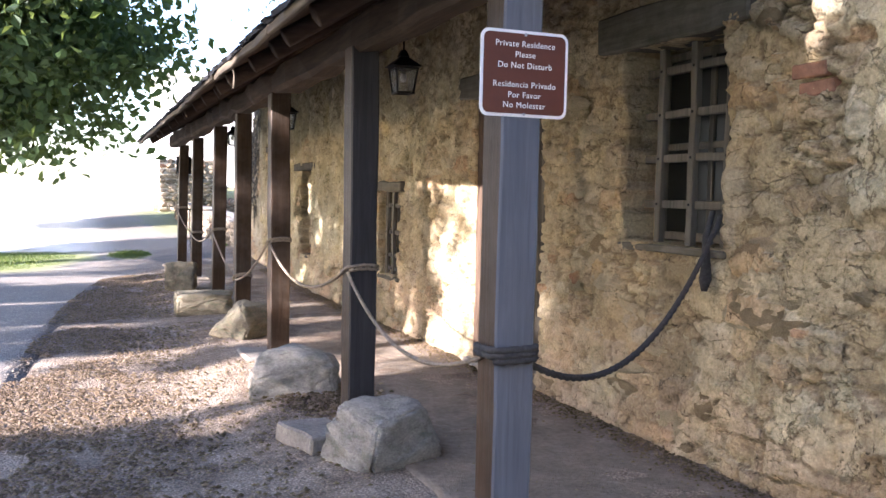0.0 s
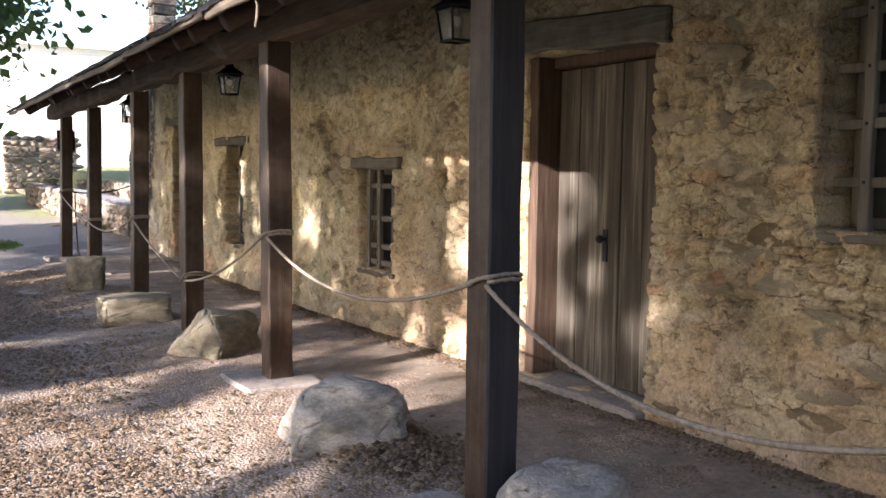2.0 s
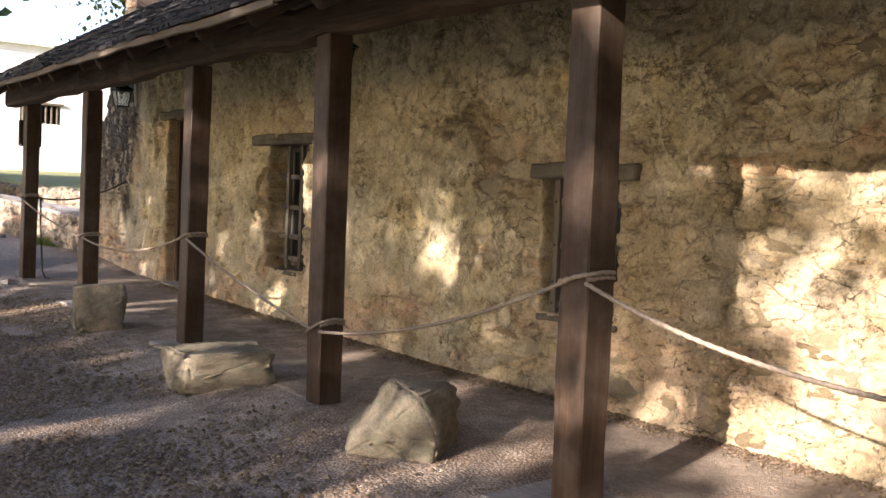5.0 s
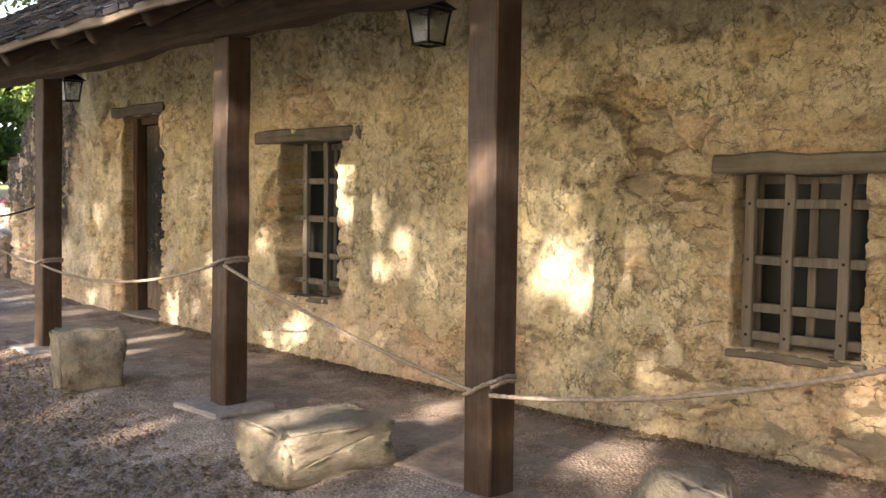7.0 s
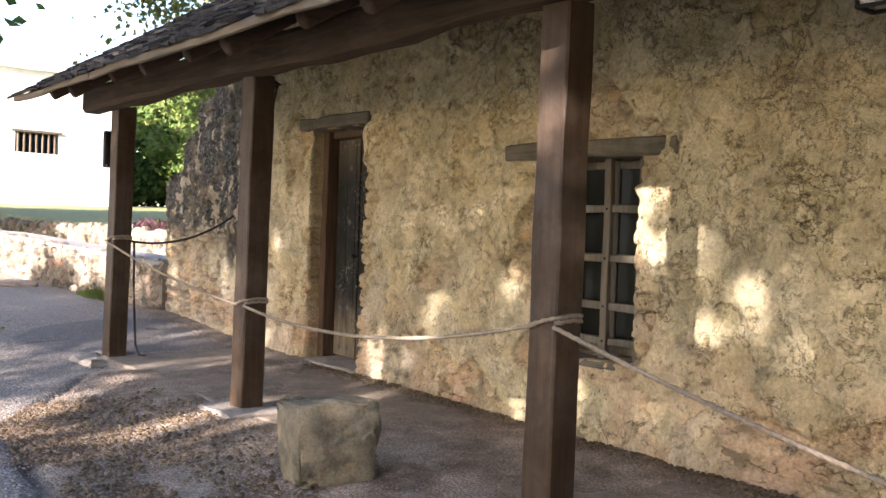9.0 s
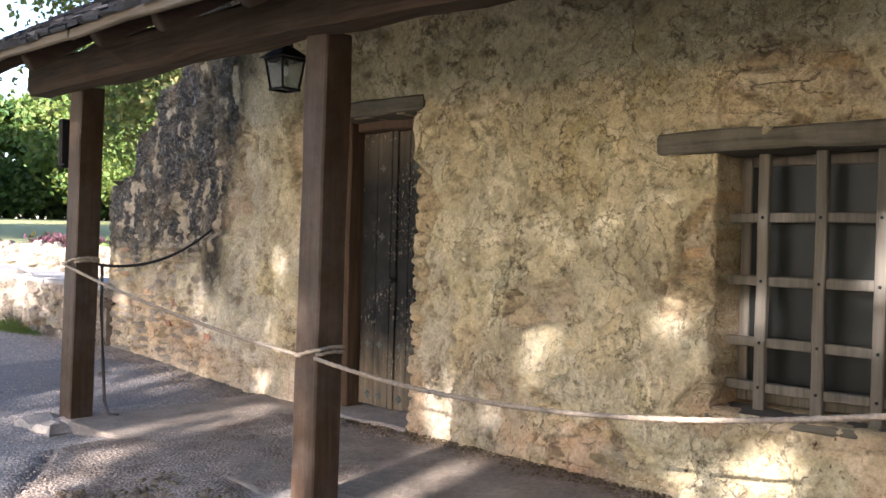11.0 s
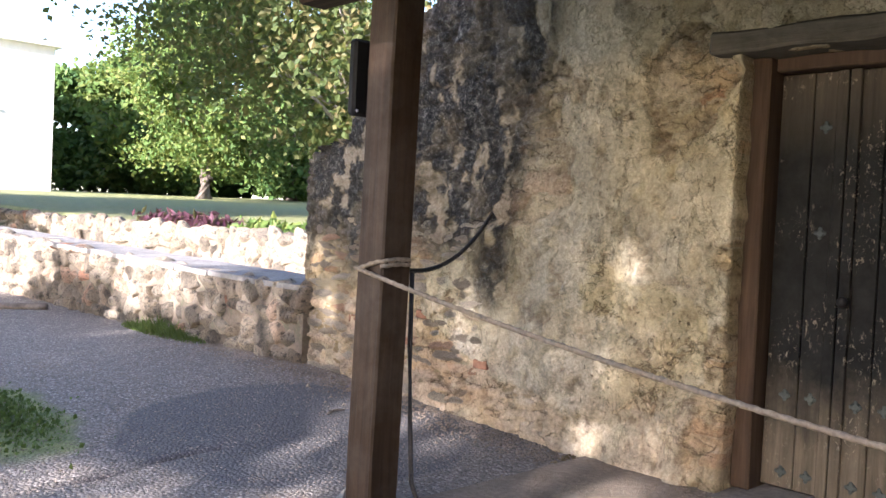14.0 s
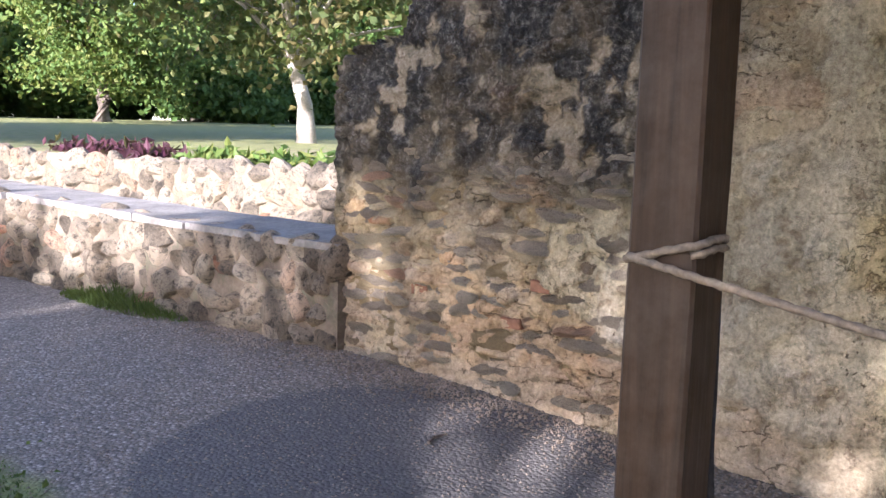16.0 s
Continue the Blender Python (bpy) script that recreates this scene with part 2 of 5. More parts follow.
def ground_material():
    n = Nodes("ground_mix")
    fine, mid, big = n.noise(60, 6, 0.75), n.noise(6, 6, 0.65), n.noise(0.8, 5)
    dirt = n.ramp(mid, (0.3, (0.24, 0.18, 0.125)), (0.7, (0.46, 0.37, 0.275)))
    dirt = n.mix(n.ramp(n.noise(2.2, 6, 0.7), (0.45, 0.0), (0.6, 0.75)), dirt, (0.15, 0.1, 0.062))
    dirt = n.mix(1.0, dirt, n.ramp(n.voronoi(70), (0.1, 1.25), (0.6, 0.6)), "MULTIPLY")
    stonecol = n.ramp(n.voronoi(58, out="Color"), (0.1, (0.12, 0.103, 0.084)), (0.45, (0.255, 0.222, 0.186)), (0.8, (0.43, 0.38, 0.32)), (1.0, (0.64, 0.58, 0.5)))
    asphalt = n.mix(n.ramp(n.voronoi(58), (0.25, 0.0), (0.55, 0.7)), stonecol, (0.115, 0.1, 0.085))
    asphalt = n.mix(n.ramp(mid, (0.4, 0.0), (0.8, 0.35)), asphalt, (0.27, 0.225, 0.175))
    asphalt = n.mix(n.math("MULTIPLY", n.attr("patch"), 0.72), asphalt, n.mix(fine, (0.06, 0.06, 0.062), (0.12, 0.12, 0.122)))
    grass = n.ramp(mid, (0.3, (0.1, 0.13, 0.04)), (0.7, (0.3, 0.3, 0.12)))
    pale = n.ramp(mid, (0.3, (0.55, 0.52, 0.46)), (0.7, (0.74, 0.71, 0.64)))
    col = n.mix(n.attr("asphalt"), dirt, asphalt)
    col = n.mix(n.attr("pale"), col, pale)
    col = n.mix(n.attr("grass"), col, grass)
    col = n.mix(1.0, col, n.ramp(fine, (0.3, 0.75), (0.7, 1.15)), "MULTIPLY")
    col = n.mix(n.math("MULTIPLY", n.attr("crack"), 0.85), col, (0.05, 0.038, 0.028))
    h = n.mix(0.4, n.math("SUBTRACT", 1.0, n.voronoi(58)), n.noise(30, 6, 0.7))
    return n.done(col, 0.85, h, 0.9, 0.016, spec=0.35)


M_WALL = wall_material("rubble_and_plaster")
M_POST = wood_material("brown_timber", (0.01, 0.006, 0.0036), (0.058, 0.035, 0.02), "z", 0.5, 0.06)
# brown timber with the blue-grey skylight painted into its base colour, bright and dim
M_POST_SKYLIT = wood_material("timber_skylight_grey", (0.05, 0.055, 0.066), (0.13, 0.14, 0.165), "z", 0.36)
M_POST_SKYLIT_DIM = wood_material("timber_skylight_slate", (0.014, 0.014, 0.016), (0.046, 0.045, 0.05), "z", 0.4)
M_BEAM = wood_material("dark_beam", (0.018, 0.012, 0.008), (0.085, 0.056, 0.036), "y", 0.85)
M_RAFTER = wood_material("dark_rafter", (0.025, 0.016, 0.011), (0.08, 0.052, 0.036), "x", 0.85)
M_LINTEL = wood_material("grey_lintel", (0.042, 0.038, 0.027), (0.13, 0.117, 0.085), "y", 0.85, 0.12)
def old_door_material():
    n = Nodes("weathered_door")
    v = n.stretch(26, 26, 1.1)
    grain, streak = n.noise(1.0, 7, 0.7, v, 0.5), n.noise(0.35, 4, 0.6, v)
    col = n.ramp(grain, (0.32, (0.028, 0.024, 0.018)), (0.5, (0.1, 0.088, 0.066)), (0.68, (0.24, 0.215, 0.165)))
    col = n.mix(n.ramp(streak, (0.44, 0.0), (0.58, 0.8)), col, (0.03, 0.025, 0.019))
    col = n.mix(n.math("MULTIPLY", n.random(), 0.4), col, (0.07, 0.06, 0.045))
    return n.done(col, 0.85, grain, 0.8, 0.01, spec=0.12)


def flaking_door_material():
    n = Nodes("peeling_dark_door")
    v = n.stretch(22, 22, 1.6)
    grain = n.noise(1.0, 6, 0.65, v, 0.5)
    wood = n.ramp(grain, (0.3, (0.05, 0.04, 0.026)), (0.7, (0.17, 0.14, 0.098)))
    paint = n.ramp(n.noise(9, 6, 0.7), (0.35, (0.004, 0.0042, 0.0042)), (0.7, (0.016, 0.016, 0.015)))
    z = n.tree.nodes.new("ShaderNodeSeparateXYZ")
    n.put(z.inputs[0], n.coord)
    # the paint holds in the middle of the leaf and has weathered away at its foot and head
    hold = n.math("MULTIPLY", n.ramp(n.math("ADD", z.outputs[2], n.math("MULTIPLY", n.noise(7, 6, 0.75), 0.5)), (0.48, 0.0), (0.9, 1.0)), n.ramp(n.math("DIVIDE", z.outputs[2], 2.0), (0.8, 1.0), (0.98, 0.5)))
    col = n.mix(hold, wood, paint)
    fleck = n.math("MULTIPLY", n.ramp(n.noise(30, 7, 0.8, n.stretch(1.6, 1.6, 0.8)), (0.57, 0.0), (0.6, 1.0)), n.ramp(n.noise(3.0, 3, 0.5), (0.48, 0.0), (0.56, 1.0)))
    col = n.mix(fleck, col, (0.3, 0.26, 0.19))
    return n.done(col, 0.72, n.mix(0.5, grain, fleck), 0.7, 0.006, spec=0.2)


M_DOOR = old_door_material()
M_DOOR_DARK = flaking_door_material()
M_JAMB = wood_material("brown_jamb", (0.03, 0.019, 0.012), (0.1, 0.066, 0.044), "z", 0.8)
M_GRILLE = wood_material("grey_grille", (0.05, 0.046, 0.036), (0.145, 0.13, 0.104), "z", 0.85)
M_SHAKE = wood_material("grey_shake", (0.007, 0.007, 0.0075), (0.042, 0.04, 0.04), "x", 0.9)
M_BOARD = wood_material("pale_batten", (0.05, 0.04, 0.028), (0.15, 0.122, 0.088), "y", 0.85)
M_ROCK = stone_material("boulder_stone", (0.2, 0.185, 0.155), (0.4, 0.37, 0.32), 0.4)
M_BLOCK = stone_material("sandstone_block", (0.13, 0.108, 0.072), (0.32, 0.275, 0.19), 0.6)
def rubble_stone_material():
    n = Nodes("rubble_stone")
    a, b = n.noise(3, 6, 0.65), n.noise(22, 8, 0.75)
    col = n.ramp(n.random(), (0.0, (0.06, 0.055, 0.048)), (0.25, (0.3, 0.24, 0.17)), (0.5, (0.4, 0.34, 0.26)), (0.7, (0.14, 0.12, 0.095)), (0.88, (0.42, 0.36, 0.27)), (1.0, (0.36, 0.18, 0.11)))
    col = n.mix(n.ramp(a, (0.4, 0.0), (0.7, 0.6)), col, (0.4, 0.33, 0.24))
    col = n.mix(n.ramp(n.noise(5, 8, 0.8), (0.5, 0.0), (0.6, 0.85)), col, (0.045, 0.045, 0.04))
    col = n.mix(1.0, col, n.ramp(b, (0.3, 0.6), (0.7, 1.2)), "MULTIPLY")
    return n.done(col, 0.92, b, 1.0, 0.04, spec=0.15)


M_STONE = rubble_stone_material()
M_CAP = stone_material("flagstone_cap", (0.19, 0.178, 0.165), (0.34, 0.32, 0.295), 0.15)
M_SLAB = stone_material("porch_concrete", (0.17, 0.135, 0.1), (0.32, 0.265, 0.2))
M_MORTAR = stone_material("pale_mortar", (0.1, 0.08, 0.06), (0.27, 0.222, 0.17), 0.6)
M_FARWALL = stone_material("sunlit_limestone", (0.5, 0.46, 0.38), (0.74, 0.7, 0.62))
M_STUD = plain_material("stud_metal", (0.07, 0.08, 0.075), 0.6, 0.5)
M_BRICK = plain_material("red_brick", (0.22, 0.115, 0.07), 0.9, 0.0, 0.4, 14.0, 0.6)
_n = Nodes("field_stone")
_c = _n.ramp(_n.random(), (0.0, (0.3, 0.23, 0.13)), (0.4, (0.44, 0.36, 0.22)), (0.7, (0.5, 0.43, 0.3)), (1.0, (0.4, 0.28, 0.16)))
_c = _n.mix(_n.ramp(_n.noise(5, 6, 0.7), (0.4, 0.0), (0.7, 0.6)), _c, (0.36, 0.28, 0.16))
M_FIELD = _n.done(_n.mix(1.0, _c, _n.ramp(_n.noise(40, 8, 0.75), (0.3, 0.5), (0.7, 1.2)), "MULTIPLY"), 0.93, _n.noise(30, 8, 0.75), 1.0, 0.03, spec=0.12)
_n = Nodes("grey_field_stone")
_c = _n.ramp(_n.random(), (0.0, (0.26, 0.22, 0.165)), (0.35, (0.36, 0.31, 0.24)), (0.65, (0.43, 0.38, 0.3)), (0.88, (0.38, 0.31, 0.21)), (1.0, (0.38, 0.24, 0.16)))
_c = _n.mix(_n.ramp(_n.noise(6, 7, 0.75), (0.5, 0.0), (0.66, 0.45)), _c, (0.13, 0.118, 0.1))
M_FIELD_GREY = _n.done(_n.mix(1.0, _c, _n.ramp(_n.noise(40, 8, 0.75), (0.35, 0.5), (0.65, 1.2)), "MULTIPLY"), 0.93, _n.noise(30, 8, 0.75), 1.0, 0.03, spec=0.12)
M_PAD = stone_material("pad_concrete", (0.2, 0.175, 0.145), (0.34, 0.3, 0.25))
M_STEEL = plain_material("galvanised_steel", (0.32, 0.34, 0.38), 0.5, 0.6, 0.25, 9.0)
M_IRON = plain_material("black_iron", (0.015, 0.015, 0.016), 0.6, 0.4)
M_SIGN = plain_material("brown_sign_face", (0.09, 0.022, 0.012), 0.45, 0.0, 0.1)
M_WHITE = plain_material("white_paint", (0.75, 0.73, 0.72), 0.5, 0.0, 0.05)
M_ROPE = plain_material("hemp_rope", (0.2, 0.162, 0.118), 0.9, 0.0, 0.35, 60.0, 0.5)
M_DARKROPE = plain_material("dark_rope", (0.045, 0.042, 0.04), 0.9, 0.0, 0.35, 60.0, 0.5)
M_STUCCO = plain_material("white_stucco", (0.78, 0.76, 0.7), 0.9, 0.0, 0.06, 3.0)
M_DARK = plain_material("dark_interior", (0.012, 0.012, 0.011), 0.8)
M_LEAF = leaf_material("leaves_green", (0.03, 0.07, 0.02), (0.06, 0.12, 0.03), (0.1, 0.16, 0.04))
# darker copy of the green leaves, with the backlit shade put into the colour
M_LEAF_BACKLIT = leaf_material("leaves_green_backlit", (0.012, 0.03, 0.012), (0.025, 0.052, 0.018), (0.05, 0.085, 0.028))
M_LEAF_SUN = leaf_material("leaves_yellow_green", (0.045, 0.09, 0.022), (0.09, 0.145, 0.032), (0.15, 0.165, 0.045))
M_LEAF_OLIVE = leaf_material("leaves_olive", (0.04, 0.065, 0.02), (0.085, 0.105, 0.035), (0.14, 0.11, 0.045))
M_BARK = stone_material("bark", (0.1, 0.085, 0.07), (0.24, 0.2, 0.16))
M_PALEBARK = stone_material("pale_bark", (0.26, 0.235, 0.2), (0.44, 0.41, 0.36))
M_PURPLE = leaf_material("leaves_purple", (0.035, 0.01, 0.02), (0.075, 0.022, 0.042))
M_LITTER = leaf_material("dry_leaves", (0.07, 0.045, 0.028), (0.15, 0.1, 0.062), (0.26, 0.2, 0.14))
M_GRASS = leaf_material("grass_blades", (0.035, 0.065, 0.015), (0.085, 0.12, 0.03))
M_PEBBLE = stone_material("pebbles", (0.13, 0.103, 0.077), (0.36, 0.3, 0.235))
M_GROUND = ground_material()
_g = Nodes("lantern_glass")
M_GLASS = _g.done((0.9, 0.93, 0.92), 0.2, transmission=0.93, spec=0.5)
_g = Nodes("window_glass")
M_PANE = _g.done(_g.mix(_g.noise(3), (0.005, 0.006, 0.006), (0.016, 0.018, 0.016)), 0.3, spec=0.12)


# ---- mesh helpers ----
def mesh_object(name, bm, material, parent=None):
    me = bpy.data.meshes.new(name)
    bm.to_mesh(me)
    bm.free()
    me.materials.append(material)
    ob = new(name, me)
    if parent is not None:
        ob.parent = parent
    return ob


def part(name, bm, material, parent, label=""):
    return tagged(mesh_object(name, bm, material, parent), label)


def thing(name, label, category, at=(0, 0, 0), group="", kind=""):
    ob = tagged(new(name), label, category, group, kind)
    ob.location = at
    ob.empty_display_size = 0.1
    return ob


def raw(name, verts, faces, material, parent=None, shade=False):
    me = bpy.data.meshes.new(name)
    me.from_pydata(np.asarray(verts).tolist() if not isinstance(verts, list) else verts, [], np.asarray(faces).tolist() if not isinstance(faces, list) else faces)
    me.materials.append(material)
    if shade:
        me.polygons.foreach_set("use_smooth", [True] * len(me.polygons))
    me.update()
    ob = new(name, me)
    if parent is not None:
        ob.parent = parent
    return ob


def add_box(bm, x0, x1, y0, y1, z0, z1, bevel=0.0, rough=0.0, cuts=0, seed=0):
    old = set(bm.verts)
    bmesh.ops.create_cube(bm, size=1, matrix=Matrix.Translation(((x0 + x1) / 2, (y0 + y1) / 2, (z0 + z1) / 2)) @ Matrix.Diagonal((x1 - x0, y1 - y0, z1 - z0, 1)))
    if bevel:
        edges = list({e for v in bm.verts if v not in old for e in v.link_edges})
        bmesh.ops.bevel(bm, geom=edges, offset=bevel, segments=1, affect="EDGES")
    if cuts:
        size = (x1 - x0, y1 - y0, z1 - z0)
        axis = size.index(max(size))
        edges = [e for e in {e for v in bm.verts if v not in old for e in v.link_edges} if abs(e.verts[0].co[axis] - e.verts[1].co[axis]) > 0.5 * size[axis]]
        bmesh.ops.subdivide_edges(bm, edges=edges, cuts=cuts)
    if rough:
        for v in bm.verts:
            if v not in old:
                v.co += Vector([noise.noise(v.co * 4 + Vector((seed + 17 * i, 3 * seed, 0))) * rough for i in range(3)])


def box_part(name, material, parent, x0, x1, y0, y1, z0, z1, bevel=0.006, rough=0.0, cuts=0, label="", seed=0):
    bm = bmesh.new()
    add_box(bm, x0, x1, y0, y1, z0, z1, bevel, rough, cuts, seed)
    return part(name, bm, material, parent, label)


def tube_mesh(points, radius, sides=8, twist=0.0, strands=0):
    """Verts and faces of a tube along points; with strands its section is lobed and winds, like rope."""
    pts = [Vector(p) for p in points]
    verts, faces, run = [], [], 0.0
    for i, p in enumerate(pts):
        d = (pts[min(i + 1, len(pts) - 1)] - pts[max(i - 1, 0)]).normalized()
        a = d.cross(Vector((0, 0, 1)))
        a = a.normalized() if a.length > 0.05 else Vector((1, 0, 0))
        b = d.cross(a)
        if i:
            run += (p - pts[i - 1]).length
        r = radius[i] if isinstance(radius, (list, tuple)) else radius
        for k in range(sides):
            ang = 2 * math.pi * k / sides
            rr = r * (1 + (0.2 * math.cos(strands * ang - twist * run) if strands else 0))
            verts.append(tuple(p + (a * math.cos(ang) + b * math.sin(ang)) * rr))
    for i in range(len(pts) - 1):
        for k in range(sides):
            k2 = (k + 1) % sides
            faces.append((i * sides + k, i * sides + k2, (i + 1) * sides + k2, (i + 1) * sides + k))
    faces.append(tuple(range(sides))[::-1])
    faces.append(tuple((len(pts) - 1) * sides + k for k in range(sides)))
    return verts, faces


def grid_faces(ny, nx, keep=None):
    idx = np.arange(ny * nx).reshape(ny, nx)
    f = np.stack([idx[:-1, :-1], idx[:-1, 1:], idx[1:, 1:], idx[1:, :-1]], -1).reshape(-1, 4)
    return f if keep is None else f[keep.reshape(-1)]


def set_attr(ob, name, values):
    a = ob.data.attributes.new(name, "FLOAT", "POINT")
    a.data.foreach_set("value", np.asarray(values, dtype=np.float32).reshape(-1))


# ---- the ground: one sheet ----
TERRACE = 1.75


def low_wall_x(y):
    return np.interp(y, [19, 21.0, 25.0, 30, 36, 80], [3.06, 2.99, 2.99, 3.05, 3.2, 6])


def ground_z(x, y):
    x, y = np.asarray(x, float), np.asarray(y, float)
    rise = smooth(15.0, 20.0, y) * (0.05 + 0.05 * np.clip(x, -2, 4))
    far = smooth(26, 60, np.hypot(x, y)) * 0.35
    bank = 0.068 * smooth(0.6, 1.35, x) * smooth(16.8, 16.0, y) * smooth(3.2, 3.0, x)
    flat = -0.06 + bank + rise + far + 0.03 * (fbm(x * 0.7, y * 0.7, 3, 5) - 0.5)
    behind = smooth(19.3, 19.9, y)
    first = smooth(0.25, 0.55, x - low_wall_x(y)) * behind
    second = smooth(0.1, 0.35, x - low_wall_x(y) - TERRACE) * smooth(18.3, 18.8, y)
    flat = flat + first * (0.58 - flat)
    lawn = 0.92 + 0.02 * np.clip(y - 22, 0, 45) + 0.012 * np.clip(x - 6, 0, 30)
    return flat + second * (lawn - flat)


def asphalt_edge(y):
    return np.interp(y, [-5, 6, 8.2, 11.8, 15, 16.2, 16.4], [-0.6, -0.5, -0.42, -0.16, 0.3, 1.1, 3.2])


def build_ground():
    xs = np.unique(np.round(np.concatenate([np.linspace(-400, -40, 10), np.linspace(-40, -4, 37), np.arange(-4, 4.6, 0.05), np.arange(4.6, 9, 0.12), np.linspace(9.1, 40, 32), np.linspace(40, 400, 10)]), 3))
    ys = np.unique(np.round(np.concatenate([np.linspace(-400, -30, 8), np.linspace(-30, 1, 32), np.arange(1, 24, 0.05), np.arange(24, 34, 0.25), np.linspace(34, 60, 40), np.linspace(60, 700, 12)]), 3))
    X, Y = np.meshgrid(xs, ys)
    Z = ground_z(X, Y)
    edge = asphalt_edge(Y) + 0.1 * (fbm(X * 1.5, Y * 1.5, 4, 31) - 0.5)
    d = edge - X
    asphalt = smooth(-0.02, 0.03, d)
    crack = np.exp(-((d - 0.03) / 0.035) ** 2) * (Y < 16.6)
    second = np.exp(-(((Y - 18.05 - 0.12 * (X - 1)) + 0.15 * (fbm(X * 2, Y * 2, 3, 77) - 0.5)) / 0.02) ** 2) * ((X < 1.6) & (X > 0))
    Z = Z - 0.06 * crack - 0.02 * second
    Z = Z + (1 - asphalt) * 0.02 * (fbm(X * 5, Y * 5, 4, 9) - 0.4) * (np.abs(X) < 5)
    patch = smooth(0.03, -0.03, np.hypot((X - 2.1) / 0.95, (Y - 18.2) / 1.0) - 1 + 0.1 * (fbm(X * 3, Y * 3, 3, 2) - 0.5)) * (Y > 16.6)
    gpatch = smooth(0.15, -0.1, np.hypot((X - 0.8) / 0.42, (Y - 19.55) / 1.0) - 1 + 0.5 * (fbm(X * 4, Y * 4, 4, 3) - 0.5))
    left = smooth(0.2, -0.2, np.hypot((X + 2.2) / 2.2, (Y - 19.5) / 3.0) - 1 + 0.6 * (fbm(X, Y, 4, 3) - 0.5))
    lawn = smooth(26, 30, Y + 0.15 * X + 3 * (fbm(X * 0.4, Y * 0.4, 3, 8) - 0.5)) * 0.85
    west = smooth(-3.5, -6, X) * smooth(0.3, 0.45, fbm(X * 0.3, Y * 0.3, 4, 19)) * smooth(24, 19, Y)
    grass = np.clip(np.maximum.reduce([gpatch, left, smooth(0.3, 0.5, X - low_wall_x(Y)) * (Y > 19.3) * smooth(0.3, 0.6, fbm(X * 1.5, Y * 1.5, 4, 51)), lawn * smooth(0.35, 0.55, fbm(X * 0.2, Y * 0.2, 3, 22) + 0.25 * (X > 2)) * smooth(0.0, 3.5, X), west]), 0, 1)
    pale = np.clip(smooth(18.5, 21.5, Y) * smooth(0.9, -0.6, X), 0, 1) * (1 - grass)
    ob = raw("ground", np.stack([X, Y, Z], -1).reshape(-1, 3), grid_faces(len(ys), len(xs)), M_GROUND, shade=True)
    tagged(ob, "asphalt path beside a strip of dirt and gravel with sunlit pale ground beyond", "ground", kind="structure")
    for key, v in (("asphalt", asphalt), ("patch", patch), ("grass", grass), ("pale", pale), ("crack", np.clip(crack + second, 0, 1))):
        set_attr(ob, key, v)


build_ground()

# ---- the house wall ----
OPENINGS = [  # y0, y1, z0, z1
    (3.68, 4.60, 1.13, 2.24),
    (5.62, 6.77, 0.06, 2.12),
    (8.56, 9.20, 0.54, 1.42),
    (12.34, 13.15, 0.49, 1.70),
    (15.26, 16.14, 0.03, 2.07),
]
WALL_Y = [-6, 3, 5, 8, 10, 12, 15, 17, 20]
WALL_X = [2.93, 2.93, 2.94, 2.90, 2.86, 2.87, 2.99, 3.03, 3.10]
WALL_TOP, THICK = 3.3, 0.55


def wall_x(y):
    return np.interp(y, WALL_Y, WALL_X)


def ruin_top(y):
    return np.interp(y, [17.0, 17.9, 18.15, 18.2, 18.6, 18.7, 19.0, 19.1, 19.35, 19.55, 19.6], [3.3, 3.3, 3.25, 2.65, 2.5, 2.22, 2.1, 1.78, 1.72, 1.68, 1.5])


